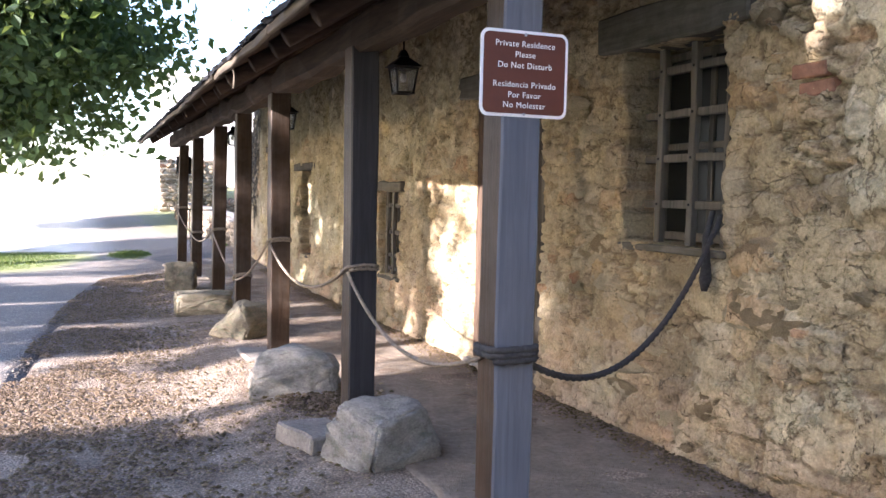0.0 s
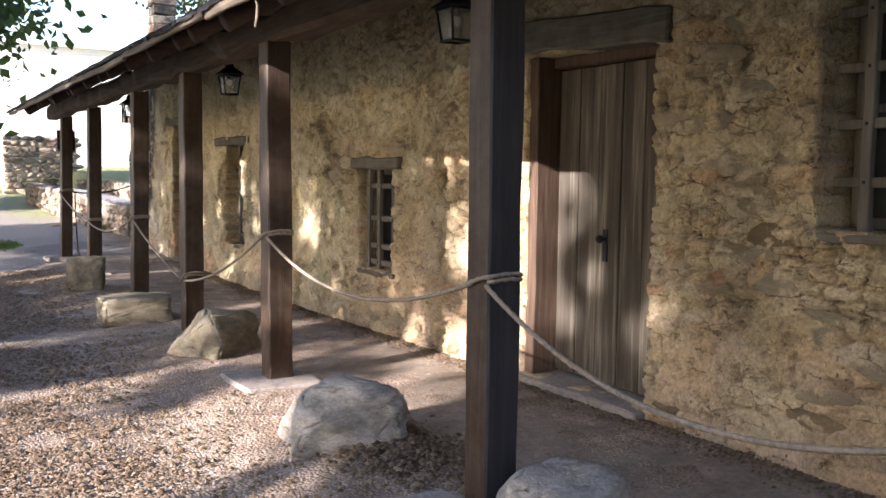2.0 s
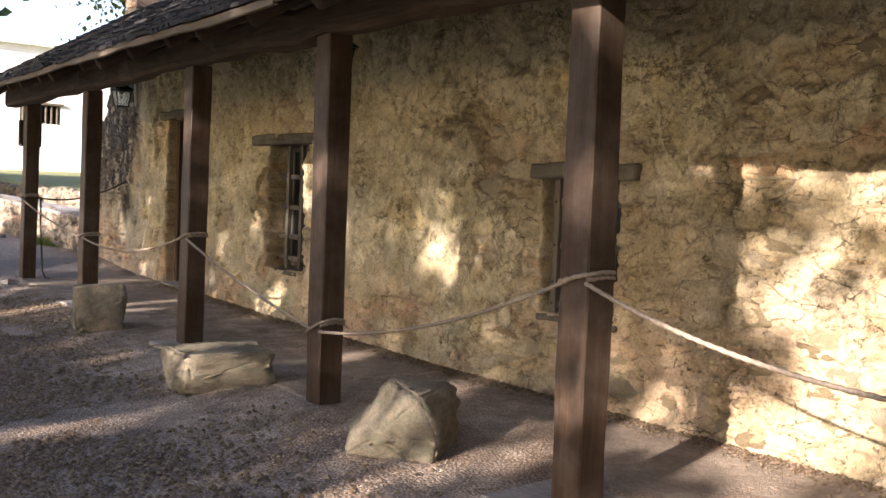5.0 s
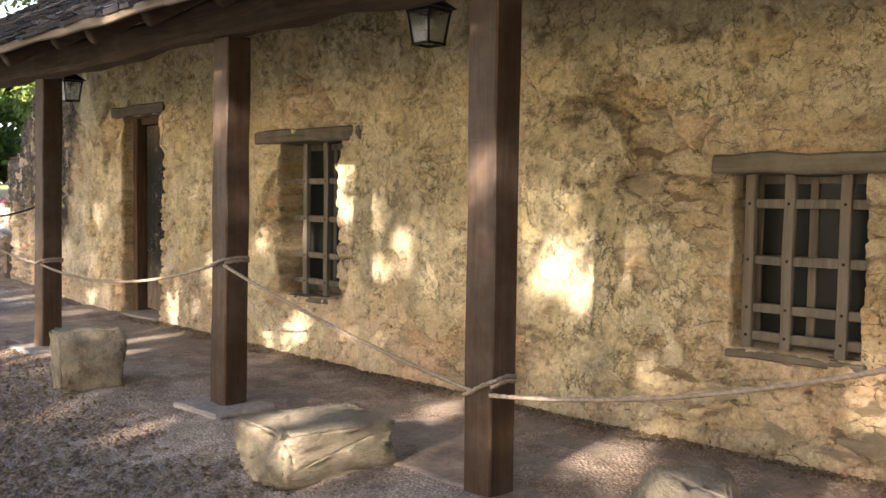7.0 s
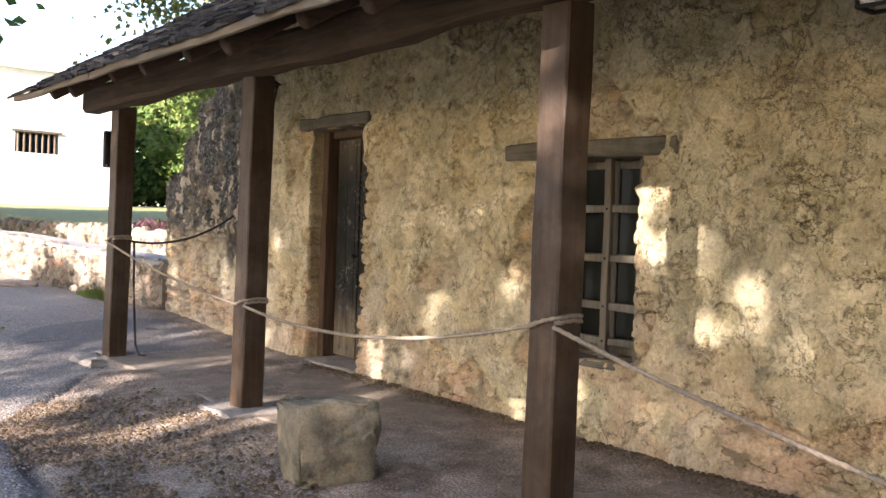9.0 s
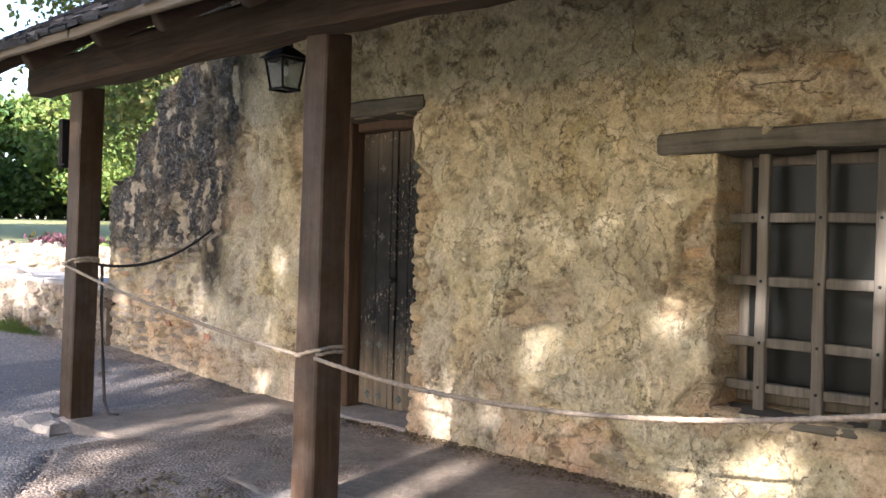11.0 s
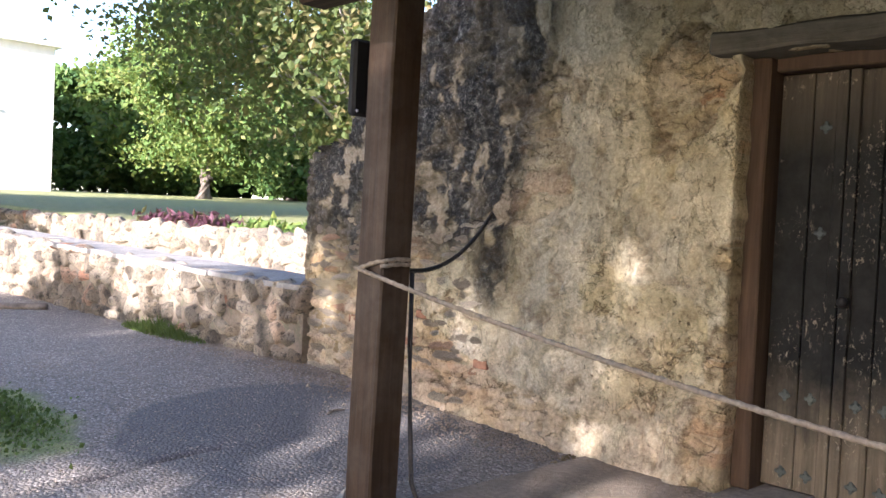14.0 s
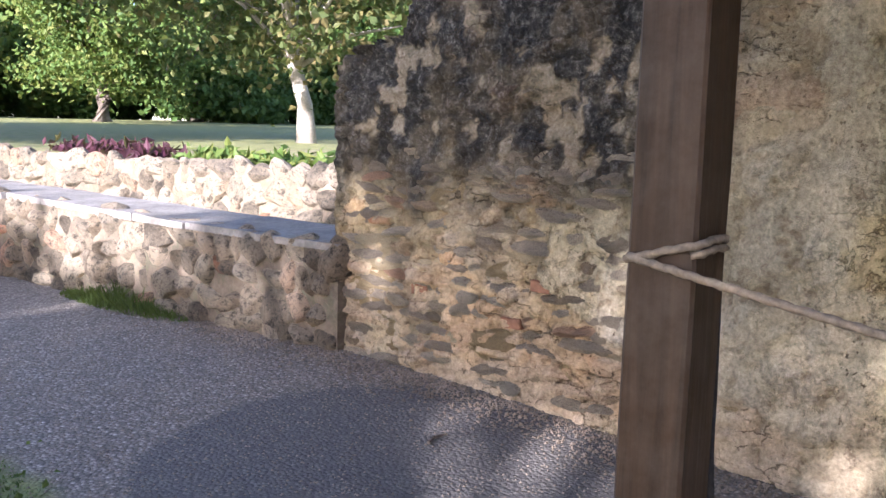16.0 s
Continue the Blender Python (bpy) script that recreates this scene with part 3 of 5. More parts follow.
def wall_relief(Y, Z):
    """Relief towards the porch and the masks of bare stone, joints, soot, red and pale lime."""
    w1, w2 = fbm(Y * 3, Z * 3, 4, 61) - 0.5, fbm(Y * 3, Z * 3, 4, 62) - 0.5
    f1, f2 = fbm(Y * 14, Z * 14, 4, 63) - 0.5, fbm(Y * 14, Z * 14, 4, 64) - 0.5
    wy, wz = Y + 0.13 * w1 + 0.035 * f1, Z + 0.1 * w2 + 0.03 * f2
    d1, d2, rid = cells(wy / 0.3, wz / 0.13, 11)
    e1, e2, rid2 = cells(wy / 0.15, wz / 0.07, 41)
    pick = fbm(wy * 1.3, wz * 2.2, 3, 71) > 0.48
    gap, rid = np.where(pick, d2 - d1, (e2 - e1) * 0.7), np.where(pick, rid, rid2)
    fill = smooth(0.3, 0.54, fbm(wy * 4, wz * 4, 4, 81))     # mud and old plaster smeared over the joints
    joint = (1 - smooth(0.03, 0.13, gap)) * (1 - 0.75 * fill)
    yy, zz = Y + 0.1 * w1 + 0.06 * f1, Z + 0.1 * w2 + 0.06 * f2
    n1 = fbm(yy * 0.8, zz * 1.1, 5, 3)
    # plaster holds between the second window and the last door, rubble shows elsewhere
    plaster_bias = np.interp(Y, [0, 3.0, 3.9, 7.5, 9.6, 10.6, 12, 16.5, 17.4, 18.0, 20], [0.02, 0.0, -0.11, -0.12, -0.08, 0.1, 0.17, 0.14, 0.05, -0.1, -0.16])
    plaster_bias = plaster_bias - 0.2 * smooth(0.75, 0.1, Z) + 0.03 * smooth(1.2, 2.2, Z)
    edge_wear = np.zeros_like(Y)
    for y0, y1, z0, z1 in OPENINGS:
        dy = np.maximum(np.maximum(y0 - Y, Y - y1), 0)
        dz = np.maximum(np.maximum(z0 - Z, Z - z1), 0)
        edge_wear = np.maximum(edge_wear, smooth(0.32, 0.0, np.hypot(dy, dz)))
    arch = smooth(0.05, -0.05, np.hypot((yy - 12.83) / 0.46, np.maximum(zz - 1.82, 0) / 0.4) - 1) * (Z > 1.8) * (Z < 2.3)
    chunk = smooth(0.08, -0.08, np.hypot((yy - 16.4) / 0.22, (zz - 1.95) / 0.34) - 1 + 0.6 * (fbm(Y * 5, Z * 5, 3, 44) - 0.5))
    score = n1 - 0.5 + plaster_bias - 0.2 * edge_wear - 0.4 * arch - 0.5 * chunk
    bare = smooth(0.012, -0.012, score)
    stone = 0.03 * (smooth(0.0, 0.2, gap) - 0.5) * (1 - 0.5 * fill) + 0.034 * (rid - 0.5) * (1 - 0.4 * fill) + 0.02 * (fbm(Y * 9 + 40 * rid, Z * 13, 3, 83) - 0.5) - 0.014
    skim = 0.026 * (fbm(yy * 5, zz * 5, 4, 8) - 0.4) + 0.008 * (fbm(Y * 16, Z * 11, 3, 17) - 0.5)
    relief = bare * stone * 1.2 + (1 - bare) * skim * 1.2 + bare * 0.02 * (fbm(Y * 20, Z * 34, 3, 85) - 0.5)
    # cracked coats of plaster that flake off one over the other
    coat = smooth(-0.006, 0.006, fbm(yy * 1.4, zz * 1.4, 5, 91) - 0.5)
    coat2 = smooth(-0.006, 0.006, fbm(yy * 2.6 + 7, zz * 2.2, 5, 92) - 0.56)
    coat3 = smooth(-0.008, 0.008, fbm(yy * 4.6 + 3, zz * 3.6, 4, 93) - 0.5)
    coat4 = smooth(-0.01, 0.01, fbm(yy * 9 + 5, zz * 7, 3, 94) - 0.55)
    relief = relief + (1 - bare) * (0.024 * coat + 0.019 * coat2 + 0.017 * coat3 + 0.01 * coat4 - 0.02)
    pits = smooth(0.73, 0.79, fbm(Y * 9, Z * 11, 3, 27))
    chips = smooth(0.68, 0.72, fbm(Y * 17, Z * 13, 3, 28)) * smooth(0.45, 0.6, fbm(Y * 1.2, Z * 1.2, 3, 30))
    relief = relief - 0.022 * pits - 0.012 * chips + 0.014 * (fbm(Y * 22, Z * 22, 3, 15) - 0.5) + 0.06 * (fbm(Y * 0.6, Z * 0.9, 3, 55) - 0.5)
    relief = relief - 0.03 * arch - 0.05 * chunk + 0.03 * smooth(0.3, 0.0, Z) * (fbm(Y * 3, Z * 3, 3, 57) - 0.3)
    streak = fbm(yy * 5, zz * 0.8, 4, 33)
    soot_edge = np.interp(Z, [0.5, 0.9, 1.5, 2.4, 3.3], [17.75, 17.5, 17.42, 17.22, 17.1]) + 0.5 * (fbm(yy * 2.5, zz * 0.7, 4, 21) - 0.5)
    foot = np.interp(Y, [17, 17.7, 18.1, 18.6, 19.0, 19.6], [0.55, 0.6, 0.95, 1.05, 0.95, 0.8]) + 0.55 * (streak - 0.5) + 0.3 * (fbm(Y * 6, Z * 3, 4, 22) - 0.5)
    blot = fbm(Y * 5, Z * 4, 5, 36)
    soot = smooth(soot_edge - 0.3, soot_edge + 0.12, Y) * smooth(foot - 0.25, foot + 0.28, Z) * (0.88 + 0.12 * smooth(0.36, 0.5, blot))
    soot = np.maximum(soot, 0.5 * smooth(0.5, 0.64, blot) * smooth(17.3, 17.9, Y) * smooth(0.4, 0.9, Z))
    damp = smooth(0.6, 0.72, fbm(yy * 1.2, zz * 2.5, 5, 37)) * smooth(16.0, 10.0, Y) * 0.22
    red = smooth(0.95, 0.2, Z + 0.5 * (n1 - 0.5)) * smooth(0.38, 0.58, fbm(yy * 1.7, zz * 2, 4, 18)) * np.interp(Y, [0, 6, 14, 17, 20], [0.5, 0.7, 0.9, 1.0, 1.0])
    lime = smooth(0.515, 0.535, fbm(yy * 1.5, zz * 1.5, 5, 66)) * (1 - bare) * smooth(11.0, 15.5, Y) * smooth(1.75, 1.2, Z) * 0.5 * (1 - soot)
    lime = np.maximum(lime, 0.75 * (1 - soot) * smooth(16.3, 17.2, Y) * smooth(0.36, 0.46, fbm(yy * 2.2, zz * 2.2, 5, 67)) * (1 - 0.5 * bare))
    lime = np.maximum(lime, 0.6 * soot * smooth(0.66, 0.69, fbm(Y * 9, Z * 6, 4, 29)))
    soot = np.maximum(soot * (1 - lime), damp)
    # dark lines painted where the flake edges would cast their small shadows
    line = np.maximum(4 * coat * (1 - coat), 4 * coat2 * (1 - coat2)) * (1 - bare) * smooth(0.4, 0.55, fbm(Y * 3, Z * 3, 3, 48))
    line = np.maximum(line, 0.85 * 4 * coat3 * (1 - coat3) * (1 - bare) * smooth(0.38, 0.52, fbm(Y * 2.2, Z * 2.2, 3, 47)))
    line = np.maximum(line, 4 * bare * (1 - bare) * 0.8)
    dirt = np.clip(np.maximum.reduce([line, 0.75 * pits, 0.6 * chips, 0.22 * smooth(0.6, 0.7, fbm(yy * 9, zz * 4, 4, 49)) * smooth(0.5, 0.62, fbm(yy * 0.9, zz * 0.9, 3, 50))]), 0, 1) * (1 - 0.7 * soot)
    return relief, bare, rid, joint * bare, np.clip(soot, 0, 1), np.clip(red, 0, 1), np.clip(lime, 0, 1), dirt, np.clip(0.45 * coat + 0.3 * coat2 + 0.25 * coat3, 0, 1)


def build_wall():
    step = 0.0165
    brk_y, brk_z = sorted({v for o in OPENINGS for v in o[:2]}), sorted({v for o in OPENINGS for v in o[2:]})

    def axis(lo, hi, marks):
        a = [lo, *marks, hi]
        return np.unique(np.round(np.concatenate([np.linspace(p, q, max(2, int(round((q - p) / step)) + 1)) for p, q in zip(a, a[1:])]), 4))
    ys, zs = axis(0.4, 19.6, brk_y), axis(-0.25, WALL_TOP, brk_z)
    Y, Z = np.meshgrid(ys, zs)
    relief, bare, rid, joint, soot, red, lime, dirt, coat = wall_relief(Y, Z)
    X = wall_x(Y) - relief
    cy, cz = np.meshgrid((ys[1:] + ys[:-1]) / 2, (zs[1:] + zs[:-1]) / 2)
    keep = np.ones(cy.shape, bool)
    for y0, y1, z0, z1 in OPENINGS:
        keep &= ~((cy > y0) & (cy < y1) & (cz > z0) & (cz < z1))
    keep &= cz < np.where(cy > 16.95, ruin_top(cy) + 0.12 * (fbm(cy * 6, cz * 0 + 1, 3, 12) - 0.5), 99)
    Yj = Y + 0.018 * (fbm(Y * 9, Z * 9, 3, 101) - 0.5) * 2
    Zj = Z + 0.012 * (fbm(Y * 9, Z * 9, 3, 102) - 0.5) * 2
    ny, nx = Y.shape
    verts = np.stack([X, Yj, Zj], -1).reshape(-1, 3)
    faces = grid_faces(ny, nx, keep)[:, ::-1]
    # reveals and broken ends: every open edge goes back through the wall's thickness in three steps
    edges = np.concatenate([faces[:, [0, 1]], faces[:, [1, 2]], faces[:, [2, 3]], faces[:, [3, 0]]])
    key = np.sort(edges, 1)
    _, inv, cnt = np.unique(key[:, 0] * 10_000_000 + key[:, 1], return_inverse=True, return_counts=True)
    rim = edges[cnt[inv.reshape(-1)] == 1]
    rim_v = np.unique(rim)
    slot = {int(v): i for i, v in enumerate(rim_v)}
    prev = rim_v
    allv, allf = [verts], [faces]
    base = len(verts)
    attrs = [np.stack([a.reshape(-1) for a in (bare, rid, joint, soot, red, lime, dirt, coat)], 1)]
    depths = [0.05, 0.12, 0.2, 0.3, THICK]
    lookup = np.array([slot.get(i, -1) for i in range(len(verts))])
    for k, depth in enumerate(depths):
        p = verts[rim_v].copy()
        p[:, 0] = wall_x(p[:, 1]) + depth
        p[:, 1] += 0.035 * (fbm(p[:, 1] * 5 + depth * 9, p[:, 2] * 6, 3, 200 + k) - 0.5)
        p[:, 2] += 0.03 * (fbm(p[:, 1] * 5 + depth * 9, p[:, 2] * 6, 3, 300 + k) - 0.5)
        allv.append(p)
        here = base + np.arange(len(rim_v))
        a, b = lookup[rim[:, 0]], lookup[rim[:, 1]]
        allf.append(np.stack([prev[b], prev[a], here[a], here[b]], 1))
        at = attrs[0][rim_v].copy()
        at[:, 0] = 1.0
        at[:, 5] *= 0.3
        attrs.append(at)
        prev = here
        base += len(rim_v)
    ob = raw("wall_house", np.concatenate(allv), np.concatenate(allf), M_WALL, shade=True)
    at = np.concatenate(attrs)
    for i, name in enumerate(("bare", "cell", "joint", "soot", "red", "pale", "dirt", "coat")):
        set_attr(ob, name, at[:, i])
    tagged(ob, "old rubble stone wall with peeling yellowed plaster and black-stained ruined end", "wall", kind="structure")
    return ob


HOUSE_WALL = build_wall()


def shell_wall(name, x0, x1, y0, y1, z0, z1, label):
    bm = bmesh.new()
    add_box(bm, x0, x1, y0, y1, z0, z1, 0.01)
    return tagged(mesh_object(name, bm, M_STUCCO), label, "wall", kind="structure")


# plain walls that close the house behind what is seen
shell_wall("wall_back", 7.3, 7.7, -3.0, 18.0, -0.2, 3.6, "plain rear wall closing the old house")
shell_wall("wall_south", 2.95, 7.3, -3.0, -2.6, -0.2, 3.6, "plain end wall closing the old house")
shell_wall("wall_north", 3.6, 7.3, 16.9, 17.3, -0.2, 3.3, "plain end wall closing the old house")
shell_wall("wall_west_rest", 2.93, 3.48, -2.6, 0.4, -0.2, 3.3, "plain continuation of the old house wall")
shell_wall("floor_inside", 3.49, 7.29, -2.59, 16.89, -0.25, -0.02, "dark floor inside the old house")

# ---- porch floor ----
def build_slab():
    ys = np.arange(0.0, 16.95, 0.05)
    xs = np.linspace(0, 1, 34)
    T, Y = np.meshgrid(xs, ys)
    left = 1.44 + 0.16 * (fbm(Y * 1.3, Y * 0, 4, 4) - 0.5)
    X = left + T * (wall_x(Y) + 0.05 - left)
    Z = 0.012 + 0.012 * (fbm(X * 2, Y * 2, 4, 6) - 0.5) + 0.02 * smooth(15, 17, Y)
    Z = np.where(T < 0.001, Z - 0.16, Z)
    X = np.where(T < 0.001, X - 0.005, X)
    ob = raw("porch_floor", np.stack([X, Y, Z], -1).reshape(-1, 3), grid_faces(len(ys), len(xs)), M_SLAB, shade=True)
    tagged(ob, "worn brown concrete porch floor along the stone wall", "floor", kind="structure")


build_slab()

# ---- posts, beam, roof ----
POSTS = [(1.44, 3.0), (1.436, 4.915), (1.486, 7.484), (1.516, 9.587), (1.538, 11.682), (1.565, 14.418), (1.585, 16.934)]
LEANS = [0.0, -0.012, -0.018, -0.006, 0.02, 0.022, 0.034]
BEAM_Z = 2.16


def build_post(i, x, y):
    ob = thing("porch_post", "square brown timber porch post, sky sheen painted on one face" if i < 2 else "square dark brown stained timber porch post" + (" on a flat concrete pad" if i > 3 or i == 2 else " standing at the porch edge"), "post", (x, y, 0), "porch posts")
    bm = bmesh.new()
    w = 0.079
    add_box(bm, -w, w, -w, w, -0.06, BEAM_Z + 0.02, 0.008, 0.008, 6, i)
    for v in bm.verts:
        v.co.x += LEANS[i] * v.co.z / BEAM_Z
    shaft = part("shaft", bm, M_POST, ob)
    if i < 2:      # south faces of the two end posts: blue-grey sky sheen put into the colour
        shaft.data.materials.append((M_POST_SKYLIT, M_POST_SKYLIT_DIM)[i])
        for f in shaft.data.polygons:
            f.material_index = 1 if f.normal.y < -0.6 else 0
    if i in (2, 4, 5, 6):
        px = 0.24 if i != 2 else 0.3
        if i == 6:
            bm = bmesh.new()
            add_box(bm, -0.3, 0.24, -0.24, 0.26, -0.14, 0.02, 0.03)
            bmesh.ops.subdivide_edges(bm, edges=bm.edges[:], cuts=5, use_grid_fill=True)
            for v in bm.verts:
                v.co += Vector([noise.noise(v.co * 9 + Vector((5 * k, 2, 1))) * 0.06 for k in range(3)])
            part("pad", bm, M_PAD, ob, "crumbling concrete footing")
            return ob
        box_part("pad", M_PAD, ob, -px, px * 0.7, -px, px * 0.9, -0.14, 0.036, 0.012, 0.02, 2, "pale concrete pad", i)
    return ob


for i, (x, y) in enumerate(POSTS):
    build_post(i, x, y)


def log(name, p0, p1, r0, r1, material, parent=None, seed=0, sides=10, steps=14, lab=""):
    p0, p1 = Vector(p0), Vector(p1)
    pts, rad = [], []
    for k in range(steps + 1):
        t = k / steps
        p = p0.lerp(p1, t)
        p += Vector((noise.noise(Vector((seed, t * 5, 0))), 0, noise.noise(Vector((seed + 9, t * 5, 3))))) * 0.025
        pts.append(p)
        rad.append(r0 + (r1 - r0) * t + 0.01 * noise.noise(Vector((seed, t * 12, 7))))
    v, f = tube_mesh(pts, rad, sides)
    ob = raw(name, v, f, material, parent, True)
    return tagged(ob, lab) if lab else ob


ROOF_S, EAVE_X, EAVE_Z = 0.62, 0.92, 2.22
ROOF_Y0, ROOF_Y1, HOUSE_Y0 = 2.78, 17.55, -3.3


def roof_z(x):
    return EAVE_Z + ROOF_S * (x - EAVE_X)


def build_roof():
    roof = thing("porch_roof", "sagging grey wooden shake roof over the porch", "roof", (0, 0, 0), kind="structure")
    bm = bmesh.new()
    add_box(bm, 1.38, 1.58, ROOF_Y0, 17.35, BEAM_Z, BEAM_Z + 0.2, 0.03, 0.045, 40, 3)
    part("beam", bm, M_BEAM, roof, "rough dark wooden header beam")
    rng = random.Random(4)
    y = ROOF_Y0 + 0.1
    while y < 17.5:
        r = 0.05 + rng.random() * 0.015
        x0 = EAVE_X + 0.06 + rng.random() * 0.1
        log("rafter", (x0, y, roof_z(x0) - 0.07), (3.6, y + rng.uniform(-0.05, 0.05), roof_z(3.6) - 0.09), r, r * 1.1, M_RAFTER, roof, y, 8, 6)
        y += 0.62 + rng.random() * 0.12
    # roof deck
    u = Vector((1, 0, ROOF_S)).normalized()
    nrm = Vector((-ROOF_S, 0, 1)).normalized()
    y = ROOF_Y0
    verts, faces = [], []
    faces = [(0, 1, 3, 2), (4, 6, 7, 5), (0, 2, 6, 4), (1, 5, 7, 3), (0, 4, 5, 1), (2, 3, 7, 6)]
    for (a, b, s, e) in ((EAVE_X - 0.02, 3.0, ROOF_Y0, ROOF_Y1), (3.003, 5.4, HOUSE_Y0, 17.2)):
        verts = []
        for yy in (s, e):
            for xx in (a, b):
                p = Vector((xx, yy, roof_z(xx)))
                verts += [tuple(p), tuple(p + nrm * 0.022)]
        raw("deck", verts, faces, M_RAFTER, roof)
    # rear slope closes the house
    p, q = Vector((5.4, 0, roof_z(5.4))), Vector((8.4, 0, roof_z(5.4) - 1.6))
    verts = []
    for yy in (HOUSE_Y0, 17.2):
        for v in (p, q):
            verts += [(v.x, yy, v.z), (v.x, yy, v.z + 0.04)]
    raw("rear_slope", verts, faces, M_SHAKE, roof)
    y = ROOF_Y0
    while y < 17.4:
        ln = 1.6 + rng.random() * 1.4
        e = min(y + ln, ROOF_Y1 - 0.02)
        bm = bmesh.new()
        dz = rng.uniform(-0.012, 0.008)
        add_box(bm, EAVE_X - 0.045, EAVE_X - 0.015, y, e - 0.01, EAVE_Z - 0.022 + dz, EAVE_Z + 0.03 + dz, 0.006, 0.02, 4, y)
        part("batten", bm, M_BOARD, roof, "pale split eave batten")
        y = e
    return roof


ROOF = build_roof()


# ---- trees ----
def leaf_quads(centers, size, rng, stretch=1.5):
    """Small bent leaves, two triangles pairs each, one island a leaf."""
    n = len(centers)
    d = rng.normal(size=(n, 3))
    d /= np.linalg.norm(d, axis=1, keepdims=True)
    e = rng.normal(size=(n, 3))
    e -= (e * d).sum(1, keepdims=True) * d
    e /= np.linalg.norm(e, axis=1, keepdims=True)
    s = size * rng.uniform(0.6, 1.3, size=(n, 1))
    a, b = d * s * stretch * 0.5, e * s * 0.5
    bend = np.cross(d, e) * s * 0.18
    v = np.stack([centers - a, centers + b + bend, centers + a, centers - b + bend], 1).reshape(-1, 3)
    f = np.arange(n * 4).reshape(n, 4)
    return v, f


def build_tree(name, label, x, y, height, spread, low, leaves, leaf_size, material, seed, trunk_r=0.18, clumps=60, group="", lean=(0, 0), bark=None):
    rng = np.random.default_rng(seed)
    z0 = float(ground_z(x, y)) - 0.1
    ob = thing(name, label, "tree", (x, y, z0), group)
    fork = max(low * 0.8, height * 0.25)
    verts, faces = [], []

    def add(pts, rad):
        v, f = tube_mesh(pts, rad, 8)
        o = len(verts)
        verts.extend(v)
        faces.extend([tuple(i + o for i in q) for q in f])
    top = Vector((lean[0], lean[1], height * 0.8))
    pts = [Vector((0, 0, 0)).lerp(top, k / 8) + Vector(rng.normal(size=3)) * 0.06 * (k > 0) for k in range(9)]
    add(pts, [trunk_r * (1.35 if k == 0 else 1 - 0.1 * k) for k in range(9)])
    centers = []
    cs = []
    for i in range(clumps):
        ang = rng.uniform(0, 2 * math.pi)
        h = rng.uniform(0, 1) ** 0.8
        zz = low + (height - low) * h
        prof = math.sin(math.pi * (0.12 + 0.83 * h)) ** 0.7
        r = spread * prof * math.sqrt(rng.uniform(0.05, 1)) * rng.uniform(0.8, 1.15)
        cs.append(Vector((lean[0] * h + r * math.cos(ang), lean[1] * h + r * math.sin(ang), zz)))
    for i, c in enumerate(cs):
        if i % 3 == 0:
            t = min(0.95, max(0.25, (c.z - height * 0.12) / (height * 0.9)))
            b = Vector((0, 0, 0)).lerp(top, t * 0.85)
            mid = b.lerp(c, 0.5) + Vector((0, 0, 0.08 * height * 0.3))
            add([b, mid, c], [trunk_r * 0.4 * (1 - 0.5 * t), trunk_r * 0.22, trunk_r * 0.07])
    per = leaves // clumps
    for c in cs:
        rad = spread * rng.uniform(0.16, 0.32)
        p = rng.normal(size=(per, 3)) * np.array([rad, rad, rad * 0.6]) * 0.6
        centers.append(p + np.array(c))
    raw("trunk", verts, faces, bark or M_BARK, ob, True)
    v, f = leaf_quads(np.concatenate(centers), leaf_size, rng)
    raw("crown", v, f, material, ob)
    return ob


